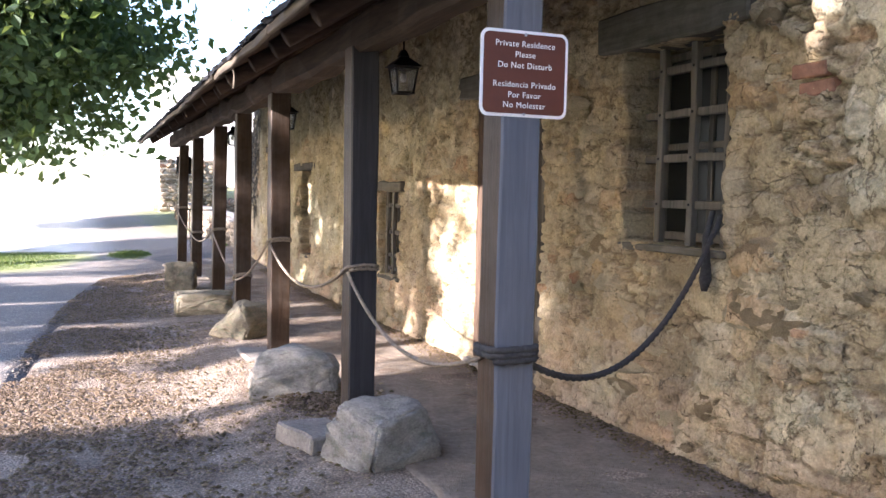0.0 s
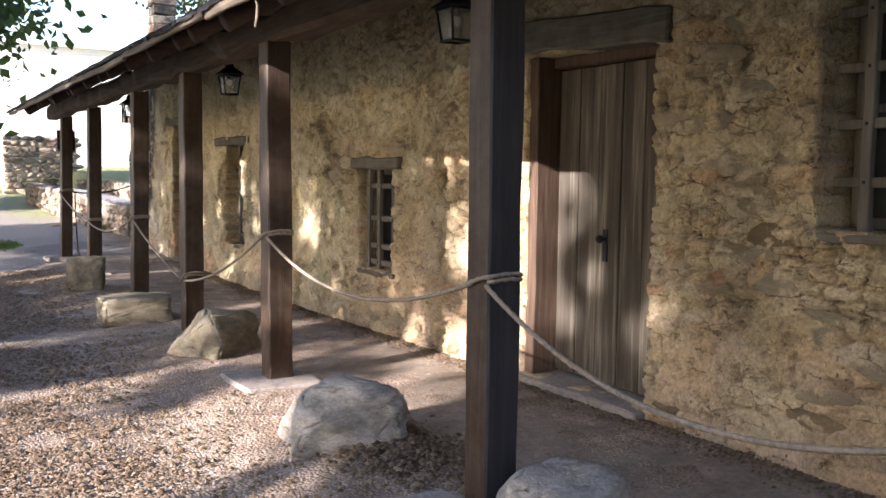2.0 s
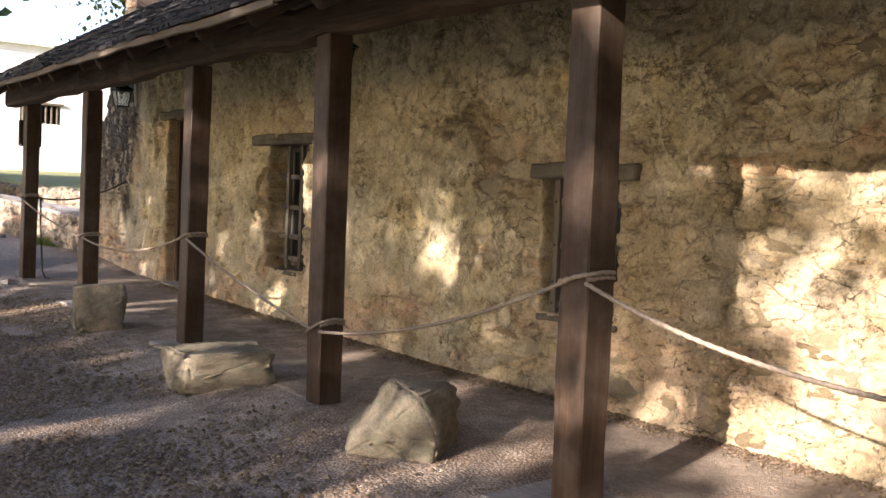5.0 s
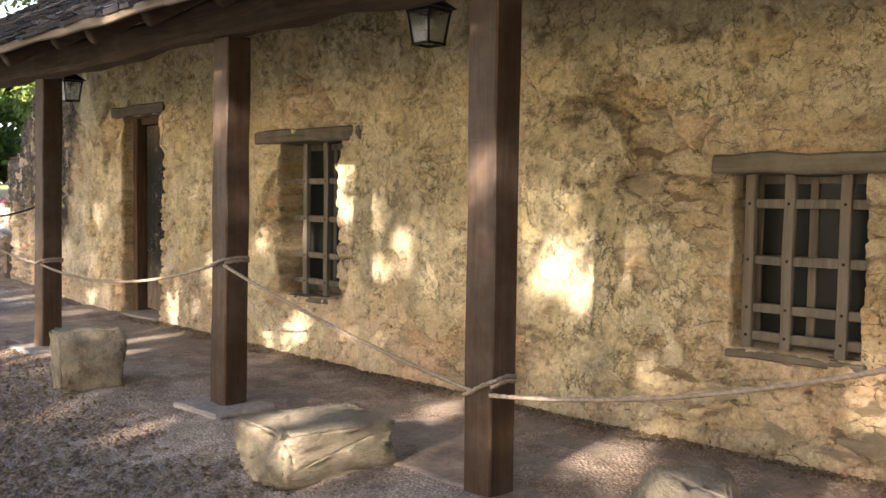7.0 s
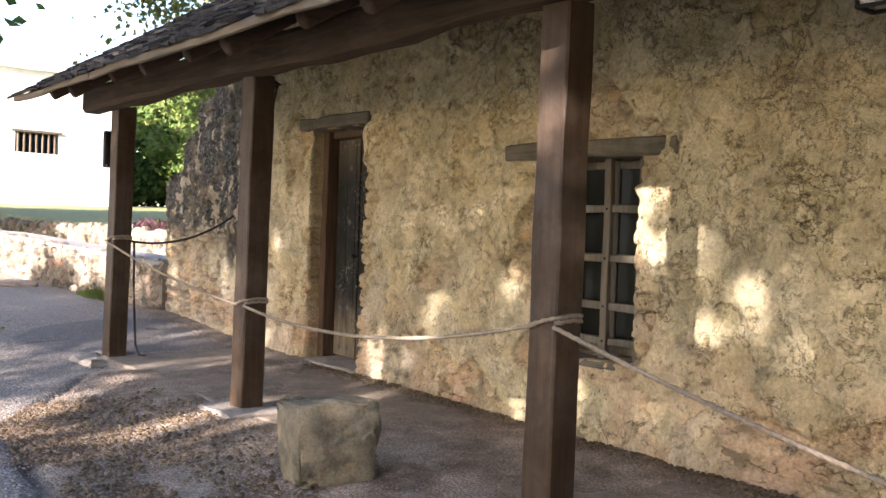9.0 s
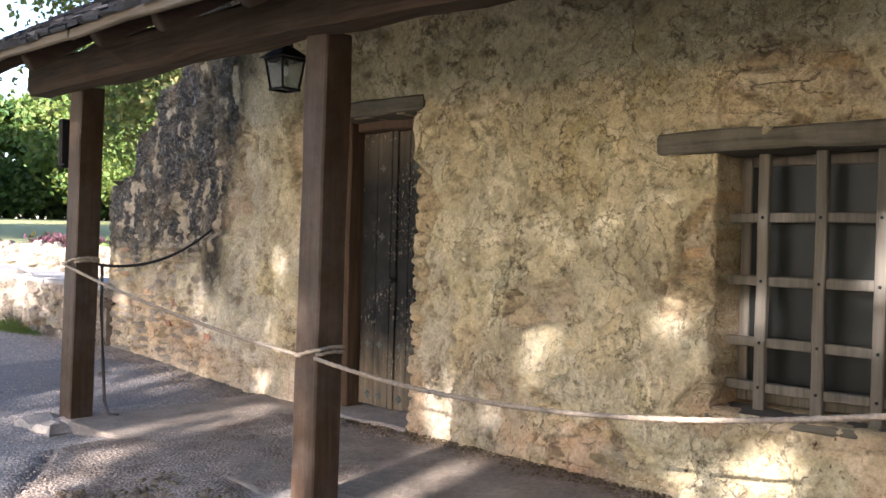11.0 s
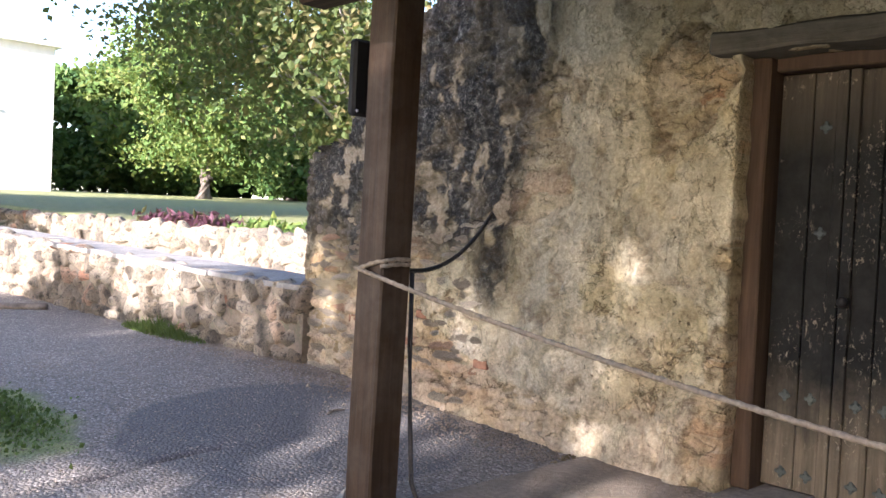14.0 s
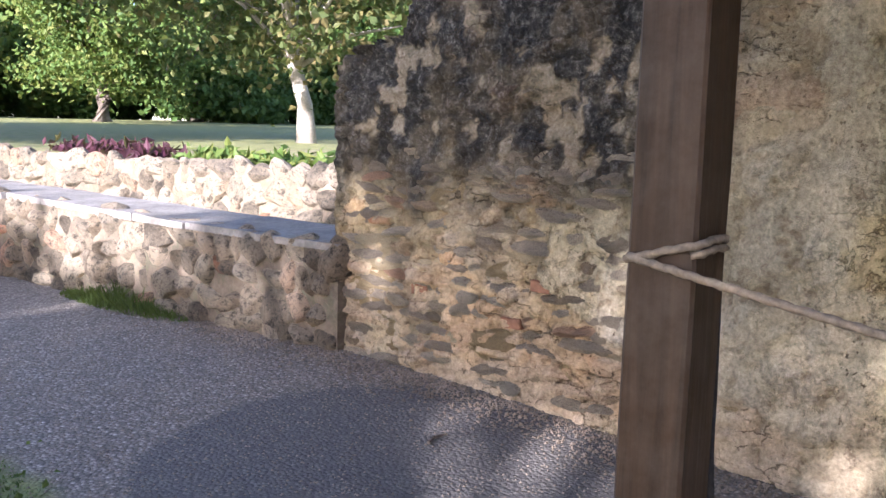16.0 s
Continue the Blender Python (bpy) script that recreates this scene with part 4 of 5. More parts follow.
def build_trees():
    g = "trees beside the house"
    build_tree("tree", "big leafy tree overhanging the pale path", -5.3, 34.0, 13.5, 7.0, 3.0, 80000, 0.25, M_LEAF_BACKLIT, 1, 0.35, 140, g)
    # shade trees along the far side of the path
    for i, (x, y, h, s, low, n, ls) in enumerate(((-13, -8.5, 9.5, 3.4, 1.4, 9000, 0.2), (-12.4, -2.8, 9.0, 3.0, 1.0, 15000, 0.2), (-13.5, 0.8, 9.0, 1.8, 1.0, 10500, 0.2), (-12.6, 5.3, 9.0, 1.65, 4.4, 4500, 0.17),
                                                 (-12.0, 7.5, 9.0, 1.6, 1.6, 5200, 0.17), (-13.2, 10.3, 9.5, 2.0, 1.2, 7000, 0.2), (-12.2, 13.2, 9.5, 2.1, 4.6, 4200, 0.17), (-13.4, 15.5, 8.8, 1.8, 5.2, 5000, 0.19), (-13.0, 19.4, 5.9, 2.2, 4.2, 3600, 0.19))):
        build_tree("tree", "leafy shade tree beyond the path", x, y, h, s, low, n, ls, M_LEAF, 20 + i, 0.2, 70, g)
    # unseen extra tree, placed to block a sun patch on the wall near y 3.5
    build_tree("tree", "small unseen tree added to shade the wall", -13.2, -0.5, 8.0, 1.1, 5.6, 3000, 0.18, M_LEAF, 95, 0.15, 50, g)
    # unseen trees behind the camera, added to keep southern sky off the post faces
    for i, (x, h) in enumerate(((-5.5, 9.0), (-0.5, 8.0), (4.5, 9.5))):
        build_tree("tree", "unseen dense tree added to block low southern sky light", x, -15.0 + 1.2 * (i % 2), h, 3.4, 0.5, 9000, 0.3, M_LEAF, 90 + i, 0.3, 70, g)
    # behind the ruined wall end
    build_tree("tree", "olive-green spreading tree behind the ruined wall", 11.8, 29.5, 9.0, 5.4, 1.8, 36000, 0.115, M_LEAF_OLIVE, 40, 0.17, 110, g, (-1.2, 0), M_PALEBARK)
    build_tree("tree", "bright yellow-green tree at the lawn's edge", 19.6, 50.5, 9.4, 3.9, 1.3, 36000, 0.16, M_LEAF_SUN, 41, 0.35, 90, g)
    rng = random.Random(12)
    for i in range(15):
        x = 19.8 + i * 2.8 + rng.uniform(-1, 1)
        y = 64 - 0.35 * (x - 17) + rng.uniform(-3, 6)
        build_tree("bush", "dense green undergrowth bush below the woodland trees", x + 1.2, y - 2.0, rng.uniform(2.6, 3.8), 2.6, 0.2, 4500, 0.26, M_LEAF, 160 + i, 0.1, 40, "woodland undergrowth")
        build_tree("tree", "dense green woodland tree beyond the lawn", x, y, rng.uniform(9, 12) * (0.68 if i < 3 else 1), rng.uniform(3.6, 4.8), 0.4, 13000, 0.27, (M_LEAF, M_LEAF_SUN, M_LEAF)[i % 3], 60 + i, 0.3, 70, "woodland trees")


build_trees()


# ---- boulders ----
def boulder(name, label, x, y, sx, sy, sz, turn, seed, material, points=16, square=0.5, tilt=0):
    """An angular rock: the hull of random points, its edges worn, its faces roughened."""
    r = random.Random(seed)
    bm = bmesh.new()
    for k in range(points):
        p = Vector((r.uniform(-1, 1), r.uniform(-1, 1), r.uniform(-1, 1)))
        m = max(abs(c) for c in p)
        p = (p / m) * square + p.normalized() * (1 - square)
        bm.verts.new(p * 0.5)
    for c in ((-1, -1, -1), (1, -1, -1), (1, 1, -1), (-1, 1, -1)):
        bm.verts.new(Vector(c) * 0.42)
    if square > 0.6:
        for c in ((-1, -1, 1), (1, -1, 1), (1, 1, 1), (-1, 1, 1)):
            bm.verts.new(Vector([v * r.uniform(0.4, 0.49) for v in c]))
    out = bmesh.ops.convex_hull(bm, input=bm.verts[:])
    bmesh.ops.delete(bm, geom=[v for v in bm.verts if not v.link_faces], context="VERTS")
    bmesh.ops.bevel(bm, geom=bm.edges[:], offset=0.025, segments=2, affect="EDGES")
    bmesh.ops.triangulate(bm, faces=bm.faces[:])
    for _ in range(3):
        long = [e for e in bm.edges if e.calc_length() > 0.06]
        if long:
            bmesh.ops.subdivide_edges(bm, edges=long, cuts=1)
            bmesh.ops.triangulate(bm, faces=[f for f in bm.faces if len(f.verts) > 3])
    bm.normal_update()
    for v in bm.verts:
        q = v.co * 3 + Vector((seed * 3.1, 0, 0))
        v.co += v.normal * (0.045 * noise.fractal(q, 0.8, 2.0, 5) + 0.016 * noise.noise(q * 7) + 0.008 * noise.noise(q * 19))
    for f in bm.faces:
        f.smooth = True
    ob = mesh_object(name, bm, material)
    ob.matrix_basis = pose(x, y, float(ground_z(x, y)) + sz * 0.45 - 0.03, tilt, 0, turn) @ Matrix.Diagonal((sx, sy, sz, 1))
    return tagged(ob, label, "boulder", "boulders along the porch")


boulder("boulder", "rounded pale grey limestone boulder at the porch edge", 1.43, 4.44, 0.58, 0.52, 0.37, 20, 3, M_ROCK, 22, 0.3)
boulder("boulder", "angular grey limestone boulder at the porch edge", 1.31, 6.1, 0.66, 0.54, 0.38, -12, 8, M_ROCK, 16, 0.35)
boulder("boulder", "rough broken sandstone boulder at the porch edge", 1.41, 8.6, 0.7, 0.54, 0.38, 40, 8, M_BLOCK, 16, 0.42, 4)
boulder("boulder", "low flat-topped sandstone block at the porch edge", 1.22, 10.4, 0.68, 0.48, 0.29, -8, 12, M_BLOCK, 10, 0.8)
boulder("boulder", "cut mossy sandstone block at the porch edge", 1.2, 12.86, 0.43, 0.42, 0.43, -14, 15, M_BLOCK, 10, 0.8, -4)


bm = bmesh.new()
add_box(bm, -0.15, 0.15, -0.22, 0.22, -0.05, 0.05, 0.012, 0.02, 3, 5)
slab = tagged(mesh_object("loose_slab", bm, M_PAD), "small flat grey concrete slab lying in the dirt between boulders", "slab")
slab.matrix_basis = pose(1.19, 4.84, float(ground_z(1.19, 4.84)) + 0.03, 0, 2, 14)


# ---- windows and doors in the stone wall ----
def lintel(y0, y1, z0, z1, seed, label, slope=0.0):
    x = float(wall_x((y0 + y1) / 2))
    bm = bmesh.new()
    add_box(bm, x - 0.035, x + 0.24, y0, y1, z0, z1, 0.012, 0.02, 8, seed)
    for v in bm.verts:
        v.co.z += slope * (v.co.y - y0)
    return tagged(mesh_object("lintel", bm, M_LINTEL), label, "lintel", kind="structure")


def window(name, label, y0, y1, z0, z1, bars_y, bars_z, depth, curtain=False):
    x = float(wall_x((y0 + y1) / 2))
    ob = thing(name, label, "window", (x, (y0 + y1) / 2, z0), kind="structure")
    w, h = (y1 - y0) / 2, z1 - z0
    d = depth + 0.1
    # sash behind the grille
    for a, b in ((-w + 0.01, -w + 0.06), (w - 0.06, w - 0.01), (-0.022, 0.022)):
        box_part("sash_stile", M_GRILLE, ob, d, d + 0.035, a, b, 0.01, h - 0.01, 0.004)
    for a, b in ((0.01, 0.06), (h - 0.06, h - 0.01), (h * 0.5 - 0.02, h * 0.5 + 0.02)):
        box_part("sash_rail", M_GRILLE, ob, d + 0.002, d + 0.033, -w + 0.06, w - 0.06, a, b, 0.004)
    # opaque panes and the sheet behind are near-black, painting in the room's darkness
    for a, b in ((-w + 0.06, -0.022), (0.022, w - 0.06)):
        for c, e in ((0.06, h * 0.5 - 0.02), (h * 0.5 + 0.02, h - 0.06)):
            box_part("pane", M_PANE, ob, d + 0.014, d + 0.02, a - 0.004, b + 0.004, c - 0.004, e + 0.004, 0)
    box_part("blind", M_DARK, ob, d + 0.06, d + 0.07, -w + 0.02, w - 0.02, 0.02, h - 0.02, 0.002, label="near-black sheet standing in for the unlit room")
    # wooden grille: uprights in front, cross bars notched behind
    for i, b in enumerate(bars_y):
        box_part("upright_bar", M_GRILLE, ob, depth - 0.03, depth + 0.012, b - 0.026, b + 0.026, -0.02, h + 0.02, 0.005, 0.006, 5, seed=i)
    for i, b in enumerate(bars_z):
        box_part("cross_bar", M_GRILLE, ob, depth - 0.012, depth + 0.02, -w - 0.02, w + 0.02, b - 0.023, b + 0.023, 0.004, 0.006, 4, seed=i + 9)
        for k in bars_y:
            bm = bmesh.new()
            bmesh.ops.create_uvsphere(bm, u_segments=8, v_segments=5, radius=0.008, matrix=Matrix.Translation((depth - 0.032, k, b)))
            part("nail", bm, M_IRON, ob)
    box_part("sill", M_LINTEL, ob, -0.01, d, -w - 0.02, w + 0.02, -0.045, -0.005, 0.008, 0.012, 4, "worn wooden sill")
    return ob


window("window_1", "tall dark window behind a weathered wooden grille in the stone wall", 3.68, 4.60, 1.13, 2.24, (-0.3, 0.0, 0.3), (0.22, 0.48, 0.73, 0.98), 0.17)
window("window_2", "small window behind a grey wooden grille in the rubble wall", 8.56, 9.20, 0.54, 1.42, (-0.2, 0.07, 0.27), (0.06, 0.2, 0.44, 0.72), 0.1)
window("window_3", "tall window behind a grey wooden grille in the plastered wall", 12.34, 13.15, 0.49, 1.70, (-0.3, -0.04, 0.23), (0.1, 0.31, 0.6, 0.9), 0.17)
lintel(3.5, 4.88, 2.24, 2.46, 1, "heavy dark wooden lintel over the tall window")
lintel(5.5, 7.08, 2.08, 2.27, 2, "heavy dark wooden lintel over the grey door", 0.06)
lintel(8.42, 9.32, 1.405, 1.505, 3, "grey weathered wooden lintel over the small window")
lintel(12.09, 13.44, 1.69, 1.79, 4, "grey weathered wooden lintel over the tall window")
lintel(15.19, 16.28, 2.065, 2.17, 5, "grey weathered wooden lintel over the dark door")


def rosette(parent, x, y, z, r=0.022):
    bm = bmesh.new()
    bmesh.ops.create_cone(bm, segments=10, radius1=r, radius2=r * 0.6, depth=0.008, cap_ends=True, matrix=Matrix.Translation((x, y, z)) @ Matrix.Rotation(-math.pi / 2, 4, "Y"))
    for k in range(4):
        a = math.pi / 2 * k
        bmesh.ops.create_uvsphere(bm, u_segments=8, v_segments=5, radius=r * 0.45, matrix=Matrix.Translation((x - 0.002, y + math.cos(a) * r * 0.9, z + math.sin(a) * r * 0.9)) @ Matrix.Diagonal((0.3, 1, 1, 1)))
    part("rosette", bm, M_STUD, parent, "grey-green metal rosette stud")


def door(name, label, y0, y1, z0, z1, depth, material, leaves, boards, studs, knob_y, near=0.06, front=0.06):
    x = float(wall_x((y0 + y1) / 2))
    ob = thing(name, label, "door", (x, 0, 0), kind="structure")
    j = 0.085
    box_part("jamb", M_JAMB, ob, depth - 0.06, depth + 0.1, y0 - 0.01, y0 + near, z0, z1, 0.008, 0.008, 6, seed=1)
    box_part("jamb", M_JAMB, ob, depth - front, depth + 0.1, y1 - j, y1 + 0.01, z0, z1, 0.008, 0.008, 6, seed=2)
    box_part("head", M_JAMB, ob, depth - 0.05, depth + 0.1, y0 + near, y1 - j, z1 - 0.07, z1, 0.008, 0.008, 4)
    box_part("threshold", M_PAD, ob, -0.07, depth + 0.1, y0 - 0.02, y1 + 0.02, z0 - 0.16, z0 + 0.005, 0.012, 0.02, 6, "worn stone threshold")
    a, b = y0 + near + 0.004, y1 - j - 0.004
    lw = (b - a) / leaves
    for i in range(leaves):
        l0, l1 = a + i * lw + 0.003, a + (i + 1) * lw - 0.003
        lo, hi = z0 + 0.02, z1 - 0.075
        leaf = box_part("leaf", material, ob, depth + 0.025, depth + 0.055, l0, l1, lo, hi, 0.003)
        bw = (l1 - l0) / boards
        for k in range(boards):
            box_part("board", material, leaf, depth + 0.006 + 0.004 * (k % 2), depth + 0.028, l0 + k * bw + 0.003, l0 + (k + 1) * bw - 0.003, lo + 0.004, hi - 0.004, 0.004, 0.003, 6, seed=i * 7 + k)
        if studs:
            box_part("meeting_stile", material, leaf, depth - 0.008, depth + 0.01, (l0 if i else l1 - 0.05), (l0 + 0.05 if i else l1), lo, hi, 0.004)
            for zz in (0.1, 0.46, 1.22, 1.7):
                for f in (0.3, 0.68):
                    if zz < 0.6 or f == 0.3:
                        rosette(ob, depth + 0.004, l0 + (l1 - l0) * f, z0 + zz)
    bm = bmesh.new()
    bmesh.ops.create_uvsphere(bm, u_segments=12, v_segments=8, radius=0.026, matrix=Matrix.Translation((depth - 0.045, knob_y, z0 + 0.92)))
    bmesh.ops.create_cone(bm, segments=10, radius1=0.012, radius2=0.012, depth=0.06, matrix=Matrix.Translation((depth - 0.015, knob_y, z0 + 0.92)) @ Matrix.Rotation(math.pi / 2, 4, "Y"))
    part("door_handle", bm, M_IRON, ob, "dark iron knob")
    box_part("keyplate", M_IRON, ob, depth - 0.004, depth + 0.008, knob_y - 0.02, knob_y + 0.02, z0 + 0.78, z0 + 0.98, 0.003, label="dark iron keyplate")
    return ob


door("door_1", "closed weathered grey plank door in the stone wall", 5.62, 6.77, 0.06, 2.12, 0.2, M_DOOR, 1, 5, False, 6.2, 0.06, 0.17)
door("door_2", "closed dark double door with flaking paint and rosette studs", 15.26, 16.14, 0.04, 2.07, 0.24, M_DOOR_DARK, 2, 2, True, 15.69, 0.14, 0.1)


# ---- shakes on the porch roof ----
def build_shakes():
    rng = random.Random(8)
    slope = math.atan(ROOF_S)
    protos = []
    for k in range(10):
        bm = bmesh.new()
        w = 0.09 + 0.012 * k
        add_box(bm, -0.01, 0.33, -w / 2, w / 2, 0, 0.022 + 0.002 * (k % 4), 0.0)
        for v in bm.verts:
            v.co += Vector((rng.uniform(-0.012, 0.012), rng.uniform(-0.006, 0.006), 0))
            if v.co.x > 0.2:
                v.co.z *= 0.4
        me = bpy.data.meshes.new("shake")
        bm.to_mesh(me)
        bm.free()
        me.materials.append(M_SHAKE)
        protos.append((w, me))
    rest_v, rest_f, count = [], [], 0
    for row in range(18):
        s = -0.06 + row * 0.14
        y = ROOF_Y0 + rng.random() * 0.1
        x = EAVE_X + s * math.cos(slope)
        near = row < 3
        while y < ROOF_Y1:
            w, me = protos[rng.randrange(10)]
            if rng.random() < 0.985:
                m = Matrix.Translation((x, y + w / 2, roof_z(x) + 0.045 + rng.uniform(-0.004, 0.012))) @ Matrix.Rotation(-slope + 0.07 + rng.uniform(-0.03, 0.04), 4, "Y") @ Matrix.Rotation(rng.uniform(-0.05, 0.05), 4, "Z")
                if near and 5.5 < y < 17.6 and count < 300:
                    ob = new("shake", me)
                    ob.parent = ROOF
                    ob.matrix_local = m
                    count += 1
                else:
                    o = len(rest_v)
                    rest_v += [tuple(m @ v.co) for v in me.vertices]
                    rest_f += [tuple(i + o for i in p.vertices) for p in me.polygons]
            y += w + 0.006
    tagged(raw("shakes", rest_v, rest_f, M_SHAKE, ROOF), kind="stuff")


build_shakes()


def build_chimney():
    ob = thing("chimney", "grey rough stone chimney rising behind the shake roof", "chimney", (3.3, 17.85, 3.25))
    rng = random.Random(2)
    z = 0.0
    for k in range(7):
        h = rng.uniform(0.12, 0.17)
        box_part("course", M_STONE, ob, -0.2 + rng.uniform(-0.01, 0.01), 0.2, -0.2, 0.2 + rng.uniform(-0.01, 0.01), z, z + h - 0.006, 0.02, 0.03, 2, seed=k)
        z += h
    return ob


build_chimney()


# ---- ropes ----
def sag(p, q, drop, steps=190):
    p, q = Vector(p), Vector(q)
    return [p.lerp(q, k / steps) - Vector((0, 0, drop * 4 * (k / steps) * (1 - k / steps))) for k in range(steps + 1)]


def coil(cx, cy, z, w, turns=1.6, slope=0.0):
    """A wrap round a square post with rounded corners."""
    pts = []
    n = int(turns * 80)
    for k in range(n + 1):
        a = -2.4 + 2 * math.pi * k / 80
        c, s = math.cos(a), math.sin(a)
        m = max(abs(c), abs(s))
        r = w / m if m > 0.8 else w * 1.2
        pts.append(Vector((cx + c * r, cy + s * r, z + slope * s + 0.02 * (k / 80 - turns / 2))))
    return pts


def rope(label, spans, wraps, material=None, r=0.009):
    ob = thing("rope", label, "rope", spans[0][0])
    base = Vector(spans[0][0])
    for s in spans:
        v, f = tube_mesh([Vector(p) - base for p in s], r, 9, 130, 3)
        raw("strand", v, f, material or M_ROPE, ob, True)
    for w in wraps:
        v, f = tube_mesh([Vector(p) - base for p in w], r, 9, 130, 3)
        raw("wrap", v, f, material or M_ROPE, ob, True)
    return ob


def corner(i, z, dx=-0.09, dy=-0.09):
    return (POSTS[i][0] + dx + LEANS[i] * z / BEAM_Z, POSTS[i][1] + dy, z)


HEIGHTS = [0.78, 0.93, 0.95, 0.45, 0.86, 0.7, 1.03]
DROPS = [0.2, 0.2, 0.08, 0.03, 0.12, 0.04]
for i in range(6):
    a, b = corner(i, HEIGHTS[i], -0.088, 0.02), corner(i + 1, HEIGHTS[i + 1], -0.09, -0.08)
    if i == 5:     # the last span crosses the outer face of the end post
        b = corner(6, HEIGHTS[6], -0.095, 0.07)
    slope = 0.05 if i != 2 else 0.1
    rope("frayed pale hemp rope slung between two porch posts", [sag(a, b, DROPS[i])], [coil(POSTS[i + 1][0] + LEANS[i + 1] * 0.4, POSTS[i + 1][1], HEIGHTS[i + 1] + 0.01, 0.089, 1.5, slope * -0.5)])
rope("dark rope slung from the porch post to the stone wall", [sag(corner(0, 0.8, 0.0, -0.09), (2.98, 3.74, 1.3), 0.36)], [coil(POSTS[0][0], POSTS[0][1], 0.8, 0.092, 2.4)], M_DARKROPE, 0.013)
rope("frayed rope tail tied to the window grille", [[(2.96, 3.78, 1.32), (2.9, 3.75, 1.2), (2.885, 3.73, 1.08), (2.88, 3.725, 0.98), (2.875, 3.72, 0.92)]], [], M_DARKROPE, [0.014, 0.018, 0.022, 0.032, 0.014])
rope("dark rope running from the end post to the ruined wall", [sag(corner(6, 1.03, 0.08, 0.0), (3.06, 17.68, 1.3), 0.12)], [], M_DARKROPE, 0.010)
rope("dark loose rope end hanging down the post to the ground", [[(1.715, 16.88, 1.02), (1.72, 16.88, 0.7), (1.73, 16.87, 0.4), (1.745, 16.86, 0.12), (1.77, 16.84, 0.035), (1.8, 16.78, 0.035)]], [], M_DARKROPE, 0.010)
rope("frayed rope tail hanging below the knot on the post", [[(1.56, 9.72, 0.46), (1.6, 9.74, 0.4), (1.6, 9.75, 0.33), (1.585, 9.76, 0.27)]], [], M_ROPE, 0.02)


# ---- sign on the first post ----
def text_part(name, body, size, x, z, y, parent, material):
    cu = bpy.data.curves.new(name, "FONT")
    cu.body, cu.size, cu.align_x, cu.extrude, cu.space_character = body, size, "CENTER", 0.0008, 1.1
    tmp = new(name, cu)
    me = bpy.data.meshes.new_from_object(tmp)
    bpy.data.objects.remove(tmp)
    me.materials.append(material)
    ob = new(name, me)
    ob.parent = parent
    ob.matrix_local = Matrix.Translation((x, y, z)) @ Matrix.Rotation(math.pi / 2, 4, "X")
    return ob


def rounded_plate(w, h, r, depth):
    bm = bmesh.new()
    vs = []
    for cx, cz, a0 in ((w / 2 - r, h / 2 - r, 0), (-w / 2 + r, h / 2 - r, 90), (-w / 2 + r, -h / 2 + r, 180), (w / 2 - r, -h / 2 + r, 270)):
        for k in range(6):
            a = radians(a0 + 18 * k)
            vs.append(bm.verts.new((cx + r * math.cos(a), 0, cz + r * math.sin(a))))
    f = bm.faces.new(vs)
    out = bmesh.ops.extrude_face_region(bm, geom=[f])
    bmesh.ops.translate(bm, verts=[v for v in out["geom"] if isinstance(v, bmesh.types.BMVert)], vec=(0, depth, 0))
    bmesh.ops.recalc_face_normals(bm, faces=bm.faces[:])
    return bm


def build_sign():
    ob = thing("notice_sign", "small brown metal notice with white border and white lettering", "sign", (1.445, 2.918, 1.805))
    part("plate", rounded_plate(0.344, 0.304, 0.03, 0.003), M_WHITE, ob, "white rounded sign edge")
    face = part("face", rounded_plate(0.322, 0.282, 0.022, 0.002), M_SIGN, ob, "brown sign face")
    face.location = (0, -0.0025, 0)
    for body, z in (("Private Residence", 0.098), ("Please", 0.06), ("Do Not Disturb", 0.02), ("Residencia Privado", -0.05), ("Por Favor", -0.088), ("No Molestar", -0.125)):
        text_part("lettering", body, 0.0295, 0, z * 0.96, -0.0035, ob, M_WHITE)
    for z in (0.138, -0.142):
        bm = bmesh.new()
        bmesh.ops.create_uvsphere(bm, u_segments=8, v_segments=6, radius=0.006, matrix=Matrix.Translation((0, -0.003, z)))
        part("bolt", bm, M_STEEL, ob)


build_sign()


def build_post_boxes():
    ob = thing("post_box", "small black weatherproof box fixed behind the end post", "box", (1.63, 16.97, 1.82))
    box_part("housing", M_IRON, ob, -0.135, 0.13, 0.079, 0.125, -0.16, 0.16, 0.012)
    box_part("cover", M_IRON, ob, -0.12, 0.115, 0.125, 0.135, -0.145, 0.145, 0.004)
    bm = bmesh.new()
    bmesh.ops.create_uvsphere(bm, u_segments=8, v_segments=6, radius=0.007, matrix=Matrix.Translation((-0.115, 0.078, -0.14)))
    part("screw", bm, M_STEEL, ob)


build_post_boxes()


